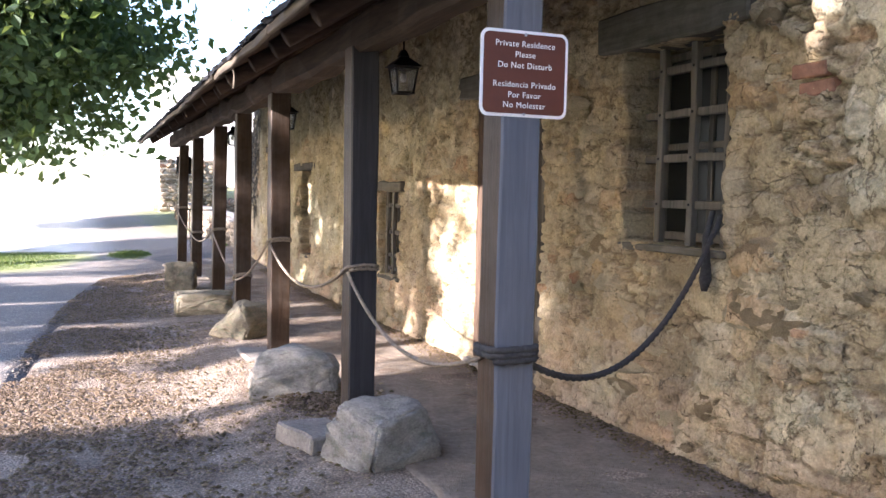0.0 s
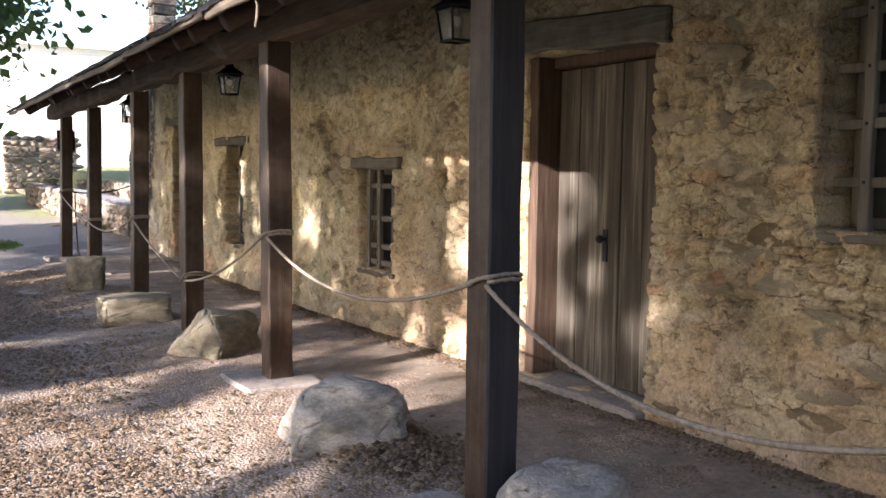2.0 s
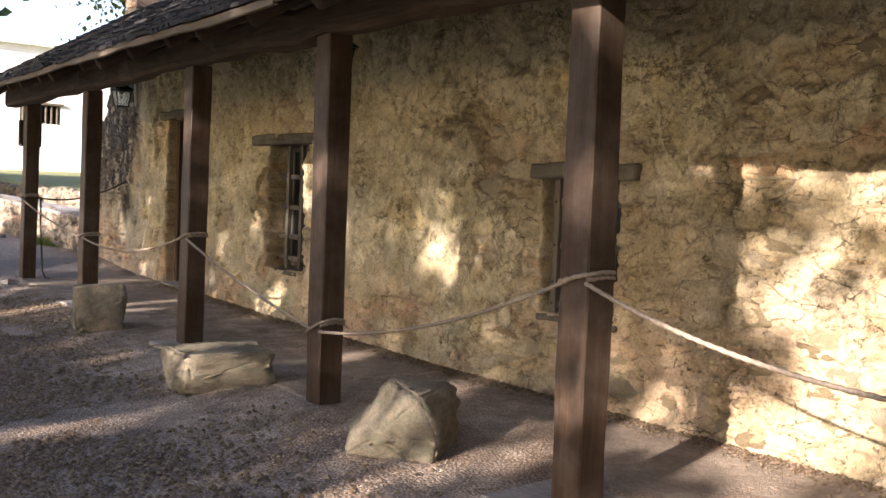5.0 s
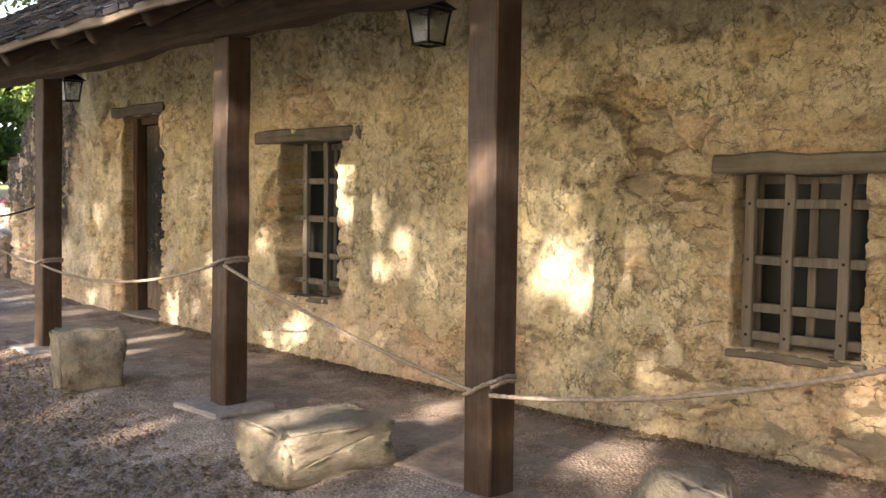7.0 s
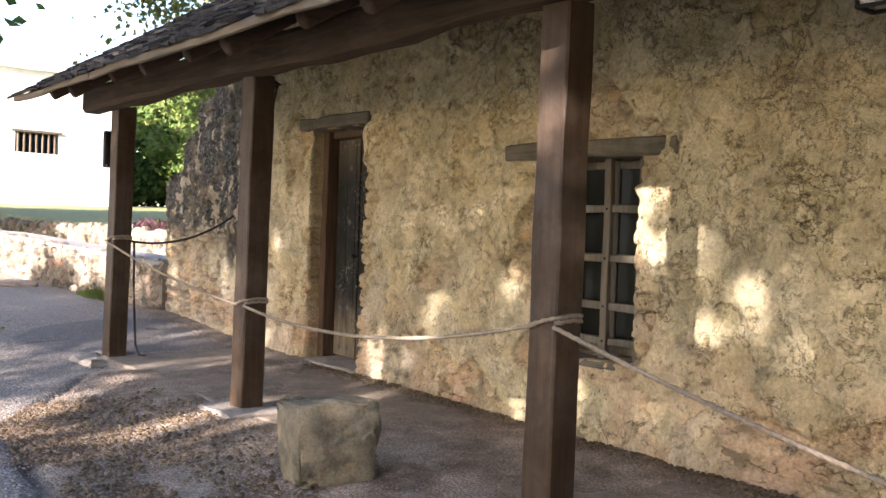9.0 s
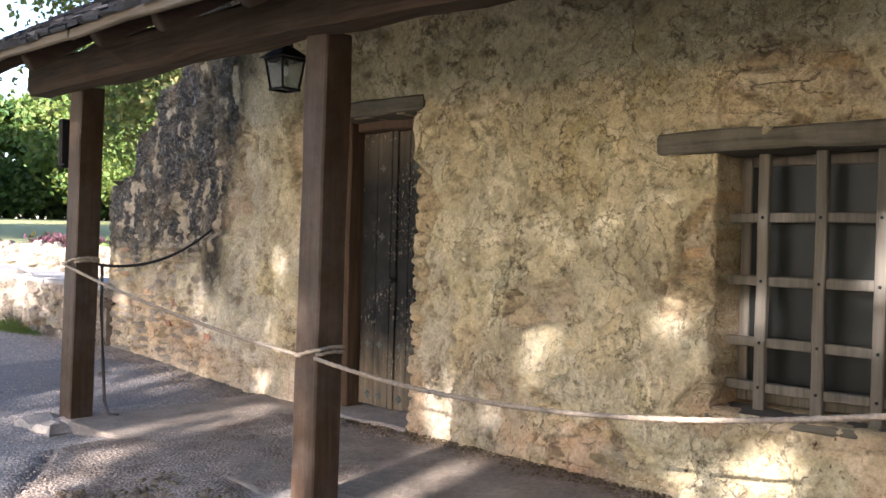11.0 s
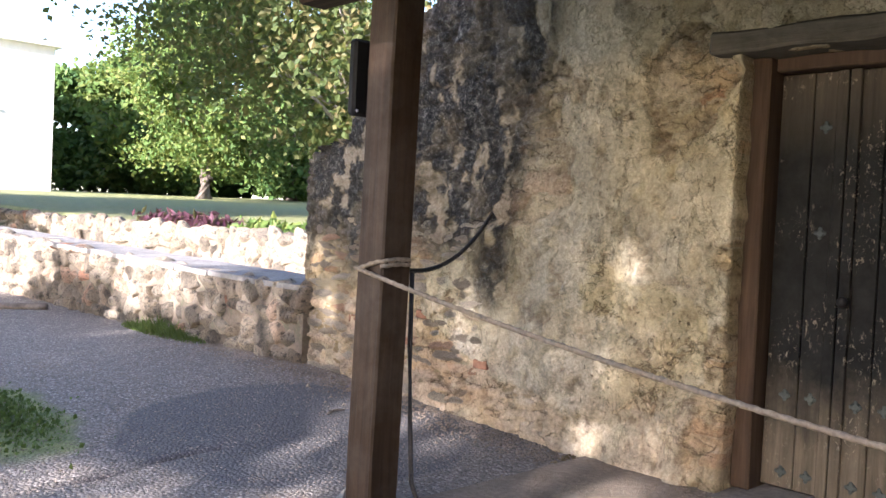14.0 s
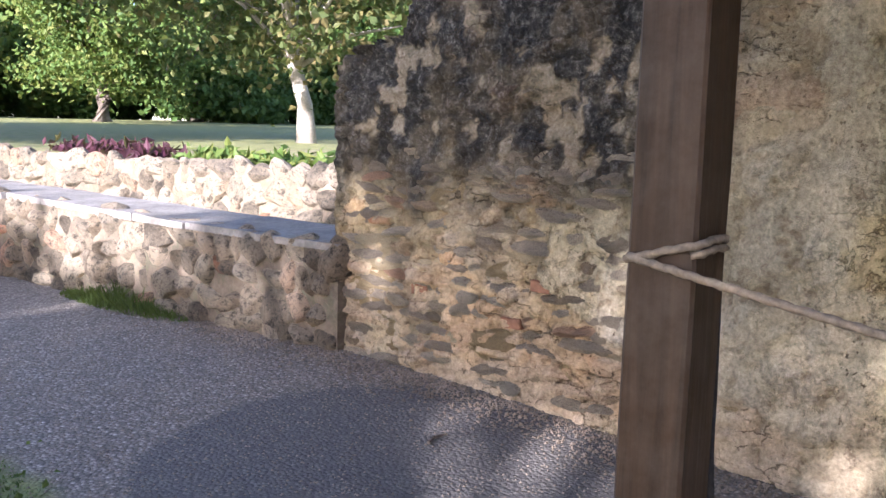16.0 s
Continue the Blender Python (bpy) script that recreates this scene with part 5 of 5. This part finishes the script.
# ---- lanterns ----
def build_lantern(x, y, z):
    ob = thing("lantern", "black iron lantern with four glass sides hanging under the porch roof", "lantern", (x, y, z), "porch lanterns")
    t, b, h = 0.084, 0.062, 0.18
    for sx in (-1, 1):
        for sy in (-1, 1):
            v, f = tube_mesh([(sx * b, sy * b, 0), (sx * t, sy * t, h)], 0.007, 6)
            raw("corner_bar", v, f, M_IRON, ob)
    for r, zz in ((b, 0.0), (t, h)):
        bm = bmesh.new()
        for s in (-1, 1):
            add_box(bm, -r - 0.008, r + 0.008, s * r - 0.008, s * r + 0.008, zz - 0.007, zz + 0.007)
            add_box(bm, s * r - 0.008, s * r + 0.008, -r + 0.008, r - 0.008, zz - 0.007, zz + 0.007)
        part("ring", bm, M_IRON, ob)
    for k in range(4):
        a = math.pi / 2 * k
        c, s = math.cos(a), math.sin(a)
        vs = []
        for r, zz in ((b - 0.004, 0.008), (t - 0.004, h - 0.008)):
            for d in (-1, 1):
                vs.append((c * r - s * d * r, s * r + c * d * r, zz))
        for r, zz in ((b - 0.007, 0.008), (t - 0.007, h - 0.008)):
            for d in (-1, 1):
                vs.append((c * r - s * d * r, s * r + c * d * r, zz))
        raw("pane", vs, [(0, 1, 3, 2), (4, 6, 7, 5), (0, 4, 5, 1), (2, 3, 7, 6), (0, 2, 6, 4), (1, 5, 7, 3)], M_GLASS, ob).visible_shadow = False
    bm = bmesh.new()
    bmesh.ops.create_cone(bm, segments=4, radius1=0.162, radius2=0.04, depth=0.075, cap_ends=True, matrix=Matrix.Translation((0, 0, h + 0.05)) @ Matrix.Rotation(math.pi / 4, 4, "Z"))
    part("roof_cap", bm, M_IRON, ob)
    bm = bmesh.new()
    bmesh.ops.create_cone(bm, segments=8, radius1=0.05, radius2=0.02, depth=0.05, cap_ends=True, matrix=Matrix.Translation((0, 0, h + 0.115)))
    part("vent", bm, M_IRON, ob)
    top = roof_z(x) - z - 0.02
    v, f = tube_mesh([(0, 0, h + 0.13), (0, 0, top)], 0.008, 6)
    raw("hanging_rod", v, f, M_IRON, ob)
    bm = bmesh.new()
    bmesh.ops.create_uvsphere(bm, u_segments=12, v_segments=10, radius=0.026, matrix=Matrix.Translation((0, 0, 0.115)) @ Matrix.Diagonal((1, 1, 1.3, 1)))
    part("bulb", bm, M_WHITE, ob, "unlit white bulb")
    bm = bmesh.new()
    bmesh.ops.create_cone(bm, segments=8, radius1=0.016, radius2=0.016, depth=0.05, cap_ends=True, matrix=Matrix.Translation((0, 0, 0.165)))
    part("socket", bm, M_IRON, ob)


for x, y, z in ((2.2, 6.48, 2.13), (2.2, 10.7, 2.12), (2.3, 15.72, 2.15)):
    build_lantern(x, y, z)


# ---- low walls and terrace ----
STONES = []
for k in range(14):
    bm = bmesh.new()
    bmesh.ops.create_icosphere(bm, subdivisions=2, radius=0.5)
    rr = random.Random(100 + k)
    cut = [(Vector((rr.gauss(0, 1), rr.gauss(0, 1), rr.gauss(0, 1))).normalized(), rr.uniform(0.25, 0.4)) for _ in range(11)]
    for v in bm.verts:
        p = v.co.copy()
        for n, lim in cut:
            over = p.dot(n) - lim
            if over > 0:
                p -= n * over
        v.co = p * 1.15 + p.normalized() * 0.03 * noise.noise(p * 6 + Vector((k, 0, 0)))
    me = bpy.data.meshes.new("stone")
    bm.to_mesh(me)
    bm.free()
    me.materials.append(M_STONE)
    STONES.append(me)


def low_wall(name, label, y0, y1, offset, width, z_foot, z_top, course, seed, cap):
    """A rubble wall along the curved line; faces the path, with stones set in mortar."""
    ys = np.arange(y0, y1 + 0.01, 0.1)
    xs = low_wall_x(ys) + offset
    top = np.array([z_top(y) for y in ys])
    v, f = [], []
    for x, y, t in zip(xs, ys, top):
        j = 0.02 * noise.noise(Vector((y * 3, seed, 0)))
        v += [(x + j, y, z_foot), (x + j, y, t - 0.04), (x + width, y, t - 0.04), (x + width, y, z_foot)]
    for i in range(len(ys) - 1):
        a, b = i * 4, i * 4 + 4
        f += [(a, a + 1, b + 1, b), (a + 1, a + 2, b + 2, b + 1), (a + 2, a + 3, b + 3, b + 2)]
    f += [(0, 3, 2, 1), tuple(len(v) - 4 + k for k in range(4))]
    ob = tagged(raw(name, v, f, M_MORTAR), label, "wall", kind="structure")
    rng = random.Random(seed)
    z = z_foot + 0.2
    rows = 0
    while True:
        y = y0 + rng.random() * 0.1
        h = course * rng.uniform(0.85, 1.15)
        any_in = False
        while y < y1:
            w = course * rng.uniform(0.45, 1.9)
            t = float(np.interp(y, ys, top))
            g = float(ground_z(float(low_wall_x(y)) + offset - 0.15, y)) if offset == 0 else z_foot + 0.2
            hh = min(h * rng.uniform(0.8, 1.1), t - z)
            if hh > 0.05:
                any_in = True
                if z + hh > g - 0.02:
                    s = new("stone", STONES[rng.randrange(14)])
                    s.parent = ob
                    s.matrix_local = pose(float(low_wall_x(y + w / 2)) + offset + 0.055, y + w / 2, z + hh / 2 + rng.uniform(-0.03, 0.03), rng.uniform(-22, 22), 0, rng.uniform(-8, 8)) @ Matrix.Diagonal((0.27, w * 1.4, hh * rng.uniform(1.4, 1.75), 1))
            y += w
        z += h
        rows += 1
        if not any_in or rows > 12:
            break
    if cap:
        rng2 = random.Random(seed + 5)
        y = y0
        while y < y1:
            ln = rng2.uniform(0.5, 1.1)
            e = min(y + ln, y1)
            cx0, cx1 = float(low_wall_x(y)) + offset, float(low_wall_x(e)) + offset
            t0, t1 = z_top(y), z_top(e)
            vs = []
            for (yy, cx, t) in ((y + 0.005, cx0, t0), (e - 0.005, cx1, t1)):
                jx = rng2.uniform(-0.03, 0.03)
                vs += [(cx - 0.03 + jx, yy, t - 0.038), (cx - 0.03 + jx, yy, t + rng2.uniform(0, 0.012)), (cx + width, yy, t + rng2.uniform(0, 0.012)), (cx + width, yy, t - 0.038)]
            tagged(raw("cap_stone", vs, [(0, 1, 2, 3), (4, 7, 6, 5), (0, 4, 5, 1), (1, 5, 6, 2), (2, 6, 7, 3), (3, 7, 4, 0)], M_CAP, ob), "grey flat cap stone")
            y = e
    return ob


low_wall("wall_low", "low rubble stone wall with a broad grey flat top", 19.5, 38.0, 0.0, 0.62, -0.1, lambda y: 0.71 + 0.018 * min(y - 19.6, 8), 0.15, 3, True)
low_wall("wall_terrace", "sunlit pale rubble retaining wall behind the low wall", 18.6, 38.0, TERRACE, 0.35, 0.3, lambda y: 1.03, 0.2, 9, False)


# ---- far stone wall and white building ----
def build_far():
    b = thing("white_building", "white stucco building with a barred upper window", "building", (0, 55, 0))
    z0, x0, x1, wx0, wx1, wz0, wz1 = 0.0, 4.0, 14.6, 10.1, 12.05, 4.1, 5.05
    for q in ((x0, wx0, 0, 0.5, z0, 8.0), (wx1, x1, 0, 0.5, z0, 8.0), (wx0, wx1, 0, 0.5, z0, wz0), (wx0, wx1, 0, 0.5, wz1, 8.0),
              (x0, x0 + 0.4, 0.5, 9, z0, 8.0), (x1 - 0.4, x1, 0.5, 9, z0, 8.0), (x0, x1, 9, 9.4, z0, 8.0)):
        box_part("wall", M_STUCCO, b, *q, 0)
    box_part("roof", M_STUCCO, b, x0 - 0.3, x1 + 0.3, -0.3, 9.7, 8.0, 8.25, 0.03)
    w = part("window", (lambda m: (add_box(m, wx0, wx1, 0.3, 0.36, wz0, wz1), m)[1])(bmesh.new()), M_PANE, b, "dark barred window")
    for k in range(7):
        cx = wx0 + (k + 0.5) * (wx1 - wx0) / 7
        v, f = tube_mesh([(cx, 0.02, wz0), (cx, 0.02, wz1)], 0.06, 8)
        raw("bar", v, f, M_BOARD, w)
    box_part("sill", M_BOARD, w, wx0 - 0.15, wx1 + 0.15, -0.12, 0.3, wz1, wz1 + 0.12, 0.01)
    s = tagged(raw("wall_far", [], [], M_FARWALL), "far sunlit dry stone wall", "wall", kind="structure")
    bm = bmesh.new()
    add_box(bm, 3.1, 6.0, 44.0, 44.5, 0, 2.75, 0.03, 0.05, 3)
    add_box(bm, -6.5, 3.0, 46.0, 46.4, 0, 1.9, 0.03, 0.05, 3)
    bm.to_mesh(s.data)
    bm.free()
    rng = random.Random(5)
    for cx0, cx1, yy, top in ((3.1, 6.0, 43.98, 2.7),):
        z = 0.35
        while z < top:
            x = cx0
            h = rng.uniform(0.18, 0.26)
            while x < cx1 - 0.2:
                wd = rng.uniform(0.25, 0.55)
                st = new("stone", STONES[rng.randrange(14)])
                st.parent = s
                st.matrix_local = pose(x + wd / 2, yy, z + h / 2, 0, 0, 90) @ Matrix.Diagonal((0.25, wd * 1.1, h * 1.15, 1))
                x += wd
            z += h


build_far()


# ---- plants, litter, gravel ----
def scatter_leaves(name, label, category, pts, size, material, seed, stretch=1.6, kind="stuff"):
    rng = np.random.default_rng(seed)
    v, f = leaf_quads(np.asarray(pts), size, rng, stretch)
    return tagged(raw(name, v, f, material), label, category, kind=kind)


def build_plants():
    rng = np.random.default_rng(5)
    # purple and green border plants on the terrace wall
    for n, y0, y1, m, lab in ((700, 24.8, 27.0, M_PURPLE, "low purple-leaved border plants along the terrace wall"), (1500, 21.0, 24.2, M_LEAF_SUN, "green border plants along the terrace wall")):
        y = rng.uniform(y0, y1, n)
        x = low_wall_x(y) + TERRACE + 0.75 + rng.normal(size=n) * 0.16
        z = ground_z(x, y) + np.abs(rng.normal(size=n)) * 0.065
        scatter_leaves("border_plants", lab, "plants", np.stack([x, y, z], 1), 0.07, m, 3, 2.6)

    def tuft(name, label, cx, cy, rx, ry, n, height, seed, m=M_GRASS):
        r = np.random.default_rng(seed)
        a, q = r.uniform(0, 2 * math.pi, n), np.sqrt(r.uniform(0, 1, n))
        x, y = cx + rx * q * np.cos(a), cy + ry * q * np.sin(a)
        z = ground_z(x, y)
        h = height * r.uniform(0.4, 1.1, n) * (1.15 - q)
        lean = r.normal(size=(n, 2)) * h[:, None] * 0.5
        wv = r.normal(size=(n, 2)) * 0.006
        v = np.stack([np.stack([x - wv[:, 0], y - wv[:, 1], z - 0.01], 1), np.stack([x + wv[:, 0], y + wv[:, 1], z - 0.01], 1), np.stack([x + lean[:, 0], y + lean[:, 1], z + h], 1)], 1).reshape(-1, 3)
        return tagged(raw(name, v, np.arange(n * 3).reshape(n, 3), m), label, "grass", kind="stuff")
    tuft("weeds", "low green weeds at the foot of the low wall", 2.9, 21.4, 0.12, 0.75, 1600, 0.16, 1)
    tuft("weeds", "low green weeds in the corner of the path", 0.8, 19.55, 0.42, 1.0, 3200, 0.06, 2)
    tuft("weeds", "strip of weeds behind the low wall", 3.9, 22.0, 0.3, 2.4, 2600, 0.14, 4)
    tuft("weeds", "patch of green grass beside the path", -2.2, 19.5, 2.0, 2.8, 16000, 0.09, 3)
    n = 700
    x, y = 0.82 + rng.normal(size=n) * 0.16, 19.4 + rng.normal(size=n) * 0.4
    scatter_leaves("clover", "small round clover leaves among the weeds", "plants", np.stack([x, y, ground_z(x, y) + 0.02 + 0.03 * rng.random(n)], 1), 0.028, M_GRASS, 6, 1.1)


def flat_bits(name, label, x, y, z, size, material, seed, flat=0.35, kind="stuff"):
    """Small bits lying on the ground: low, tilted four-sided chips with a raised middle."""
    r = np.random.default_rng(seed)
    n = len(x)
    a = r.uniform(0, 2 * math.pi, n)
    s = size * r.uniform(0.5, 1.5, n)
    ring = []
    for k in range(5):
        ang = a + 2 * math.pi * k / 5
        rr = s * r.uniform(0.6, 1.1, n)
        ring.append(np.stack([x + rr * np.cos(ang), y + rr * np.sin(ang) * r.uniform(0.5, 1, n), z + s * flat * r.uniform(-0.2, 0.3, n)], 1))
    top = np.stack([x, y, z + s * flat], 1)
    v = np.stack([*ring, top], 1).reshape(-1, 3)
    base = np.arange(n)[:, None] * 6
    f = np.concatenate([base + np.array([[k, (k + 1) % 5, 5]]) for k in range(5)])
    return tagged(raw(name, v, f, material), label, "litter", kind=kind)


def build_litter():
    r = np.random.default_rng(11)
    n = 26000
    y = r.uniform(2.5, 16.6, n)
    x = asphalt_edge(y) + np.abs(r.normal(size=n)) * 0.75 - 0.1
    keep = (x < 1.4) & (fbm(x * 1.6, y * 1.6, 4, 5) > 0.47)
    x, y = x[keep], y[keep]
    flat_bits("leaf_litter", "dry brown leaf litter scattered over the dirt strip", x, y, ground_z(x, y) + 0.012, 0.016, M_LITTER, 1, 0.5)
    n = 14000
    y = r.uniform(1.5, 16.6, n)
    x = r.uniform(-0.7, 1.42, n)
    keep = x > asphalt_edge(y) - 0.15
    x, y = x[keep], y[keep]
    flat_bits("gravel", "loose pale gravel over the dirt strip", x, y, ground_z(x, y) + 0.004, 0.009, M_PEBBLE, 2, 0.7)
    n = 1500
    x, y = 1.48 + 0.16 * r.normal(size=n), 5.75 + 0.24 * r.normal(size=n)
    flat_bits("leaf_pile", "dark dry leaves and twigs gathered beside a boulder", x, y, np.maximum(ground_z(x, y), 0.0) + 0.01 + 0.03 * r.random(n), 0.02, M_LITTER, 12, 0.5)
    n = 9000
    y = r.uniform(1.0, 17.0, n)
    x = wall_x(y) - np.abs(r.normal(size=n)) * 0.1 - 0.01
    flat_bits("wall_foot_litter", "crumbled plaster and leaves along the foot of the wall", x, y, np.full(n, 0.02), 0.012, M_LITTER, 3, 0.6)
    n = 1500
    y = r.uniform(1.0, 17.0, n)
    x = r.uniform(1.5, 2.9, n)
    flat_bits("porch_litter", "few dry leaves and grit on the porch floor", x, y, np.full(n, 0.018), 0.007, M_LITTER, 4, 0.5)
    n = 3500
    y = r.uniform(17.0, 21.5, n)
    x = wall_x(np.minimum(y, 19.6)) - np.abs(r.normal(size=n)) * 0.16 - 0.02
    flat_bits("wall_foot_gravel", "pale gravel and dry leaves along the foot of the ruined wall", x, y, ground_z(x, y) + 0.004, 0.011, M_PEBBLE, 8, 0.7)
    n = 9000
    y = r.uniform(16.5, 21, n)
    x = r.uniform(0.2, 3.0, n)
    flat_bits("path_grit", "loose grit on the asphalt path", x, y, ground_z(x, y) + 0.002, 0.006, M_PEBBLE, 6, 0.7)


build_plants()
build_litter()


def stick(label, pts, r, at):
    v, f = tube_mesh(pts, r, 6)
    ob = raw("stick", v, f, M_BARK)
    ob.location = at
    return tagged(ob, label, "stick")


stick("short dark fallen stick on the asphalt path", [(-0.06, 0, 0.01), (0.0, 0.02, 0.014), (0.07, 0.01, 0.012)], [0.008, 0.007, 0.004], (2.45, 18.3, float(ground_z(2.45, 18.3))))
log("fallen_log", (2.3, 24.0, float(ground_z(2.3, 24.0)) + 0.03), (2.75, 23.6, float(ground_z(2.75, 23.6)) + 0.03), 0.04, 0.035, M_BARK, None, 4, 8, 6)
tagged(bpy.data.objects["fallen_log"], "short dark fallen log by the low wall", "log")


# broken strip of wood hanging from the eave
log("broken_shake", (0.9, 6.2, 2.24), (0.92, 6.26, 2.06), 0.006, 0.01, M_BOARD, ROOF, 3, 6, 4, "broken strip of pale wood hanging from the eave")


# ---- single stones and bricks that stand proud of the house wall ----
def proud_pieces():
    rng = random.Random(77)
    made = 0
    while made < 230:
        if rng.random() < 0.75:
            y, z = rng.uniform(0.9, 9.8), rng.uniform(0.05, 2.5)
        elif rng.random() < 0.5:
            y, z = rng.uniform(17.2, 19.4), rng.uniform(0.15, 1.1)
        else:
            y, z = rng.uniform(9.8, 17.0), rng.uniform(0.05, 0.5)
        if any(a - 0.14 < y < b + 0.14 and c - 0.1 < z < d + 0.24 for a, b, c, d in OPENINGS):
            continue
        rel, bare, rid, joint, soot, red, lime, dirt, coat = [float(v[0]) for v in wall_relief(np.array([y]), np.array([z]))]
        if bare < 0.8 or soot > 0.3:
            made += 0.02
            continue
        w, h = rng.uniform(0.12, 0.3), rng.uniform(0.06, 0.12)
        ob = new("stone", FIELD[rng.randrange(len(FIELD))])
        ob.parent = HOUSE_WALL
        ob.matrix_local = pose(float(wall_x(y)) - rel + 0.02, y, z, rng.uniform(-9, 9), 0, rng.uniform(-4, 4)) @ Matrix.Diagonal((rng.uniform(0.04, 0.06), w * 1.2, h * 1.2, 1))
        made += 1
    z = 0.14
    while z < 1.25:      # rough courses where the plaster of the ruined end has gone
        h = rng.uniform(0.05, 0.085)
        y = 17.75 + rng.random() * 0.2
        while y < 19.45:
            w = rng.uniform(0.09, 0.26)
            if rng.random() < 0.62:
                rel = float(wall_relief(np.array([y]), np.array([z]))[0][0])
                ob = new("stone", FIELD_GREY[rng.randrange(len(FIELD_GREY))])
                ob.parent = HOUSE_WALL
                ob.matrix_local = pose(float(wall_x(y)) - rel + 0.012, y, z, rng.uniform(-9, 9), 0, rng.uniform(-5, 5)) @ Matrix.Diagonal((rng.uniform(0.05, 0.075), w * 1.05, h * 1.05, 1))
            y += w
        z += h * 1.05
    bm = bmesh.new()
    add_box(bm, -0.03, 0.05, -0.1, 0.1, -0.032, 0.032, 0.006, 0.006, 3)
    me = bpy.data.meshes.new("brick")
    bm.to_mesh(me)
    bm.free()
    me.materials.append(M_BRICK)
    for y, z in ((3.12, 1.95), (3.08, 1.87), (18.39, 0.45), (18.22, 0.64), (18.97, 0.53), (17.7, 0.4)):
        rel = float(wall_relief(np.array([y]), np.array([z]))[0][0])
        ob = new("brick", me)
        ob.parent = HOUSE_WALL
        ob.matrix_local = pose(float(wall_x(y)) - rel + 0.03, y, z, rng.uniform(-4, 4)) @ Matrix.Diagonal((1, 1 if y < 5 else 0.55, 1 if y < 5 else 0.8, 1))


def restoned(material):
    out = []
    for me in STONES:
        twin = me.copy()
        twin.materials.clear()
        twin.materials.append(material)
        out.append(twin)
    return out


FIELD, FIELD_GREY = restoned(M_FIELD), restoned(M_FIELD_GREY)
proud_pieces()
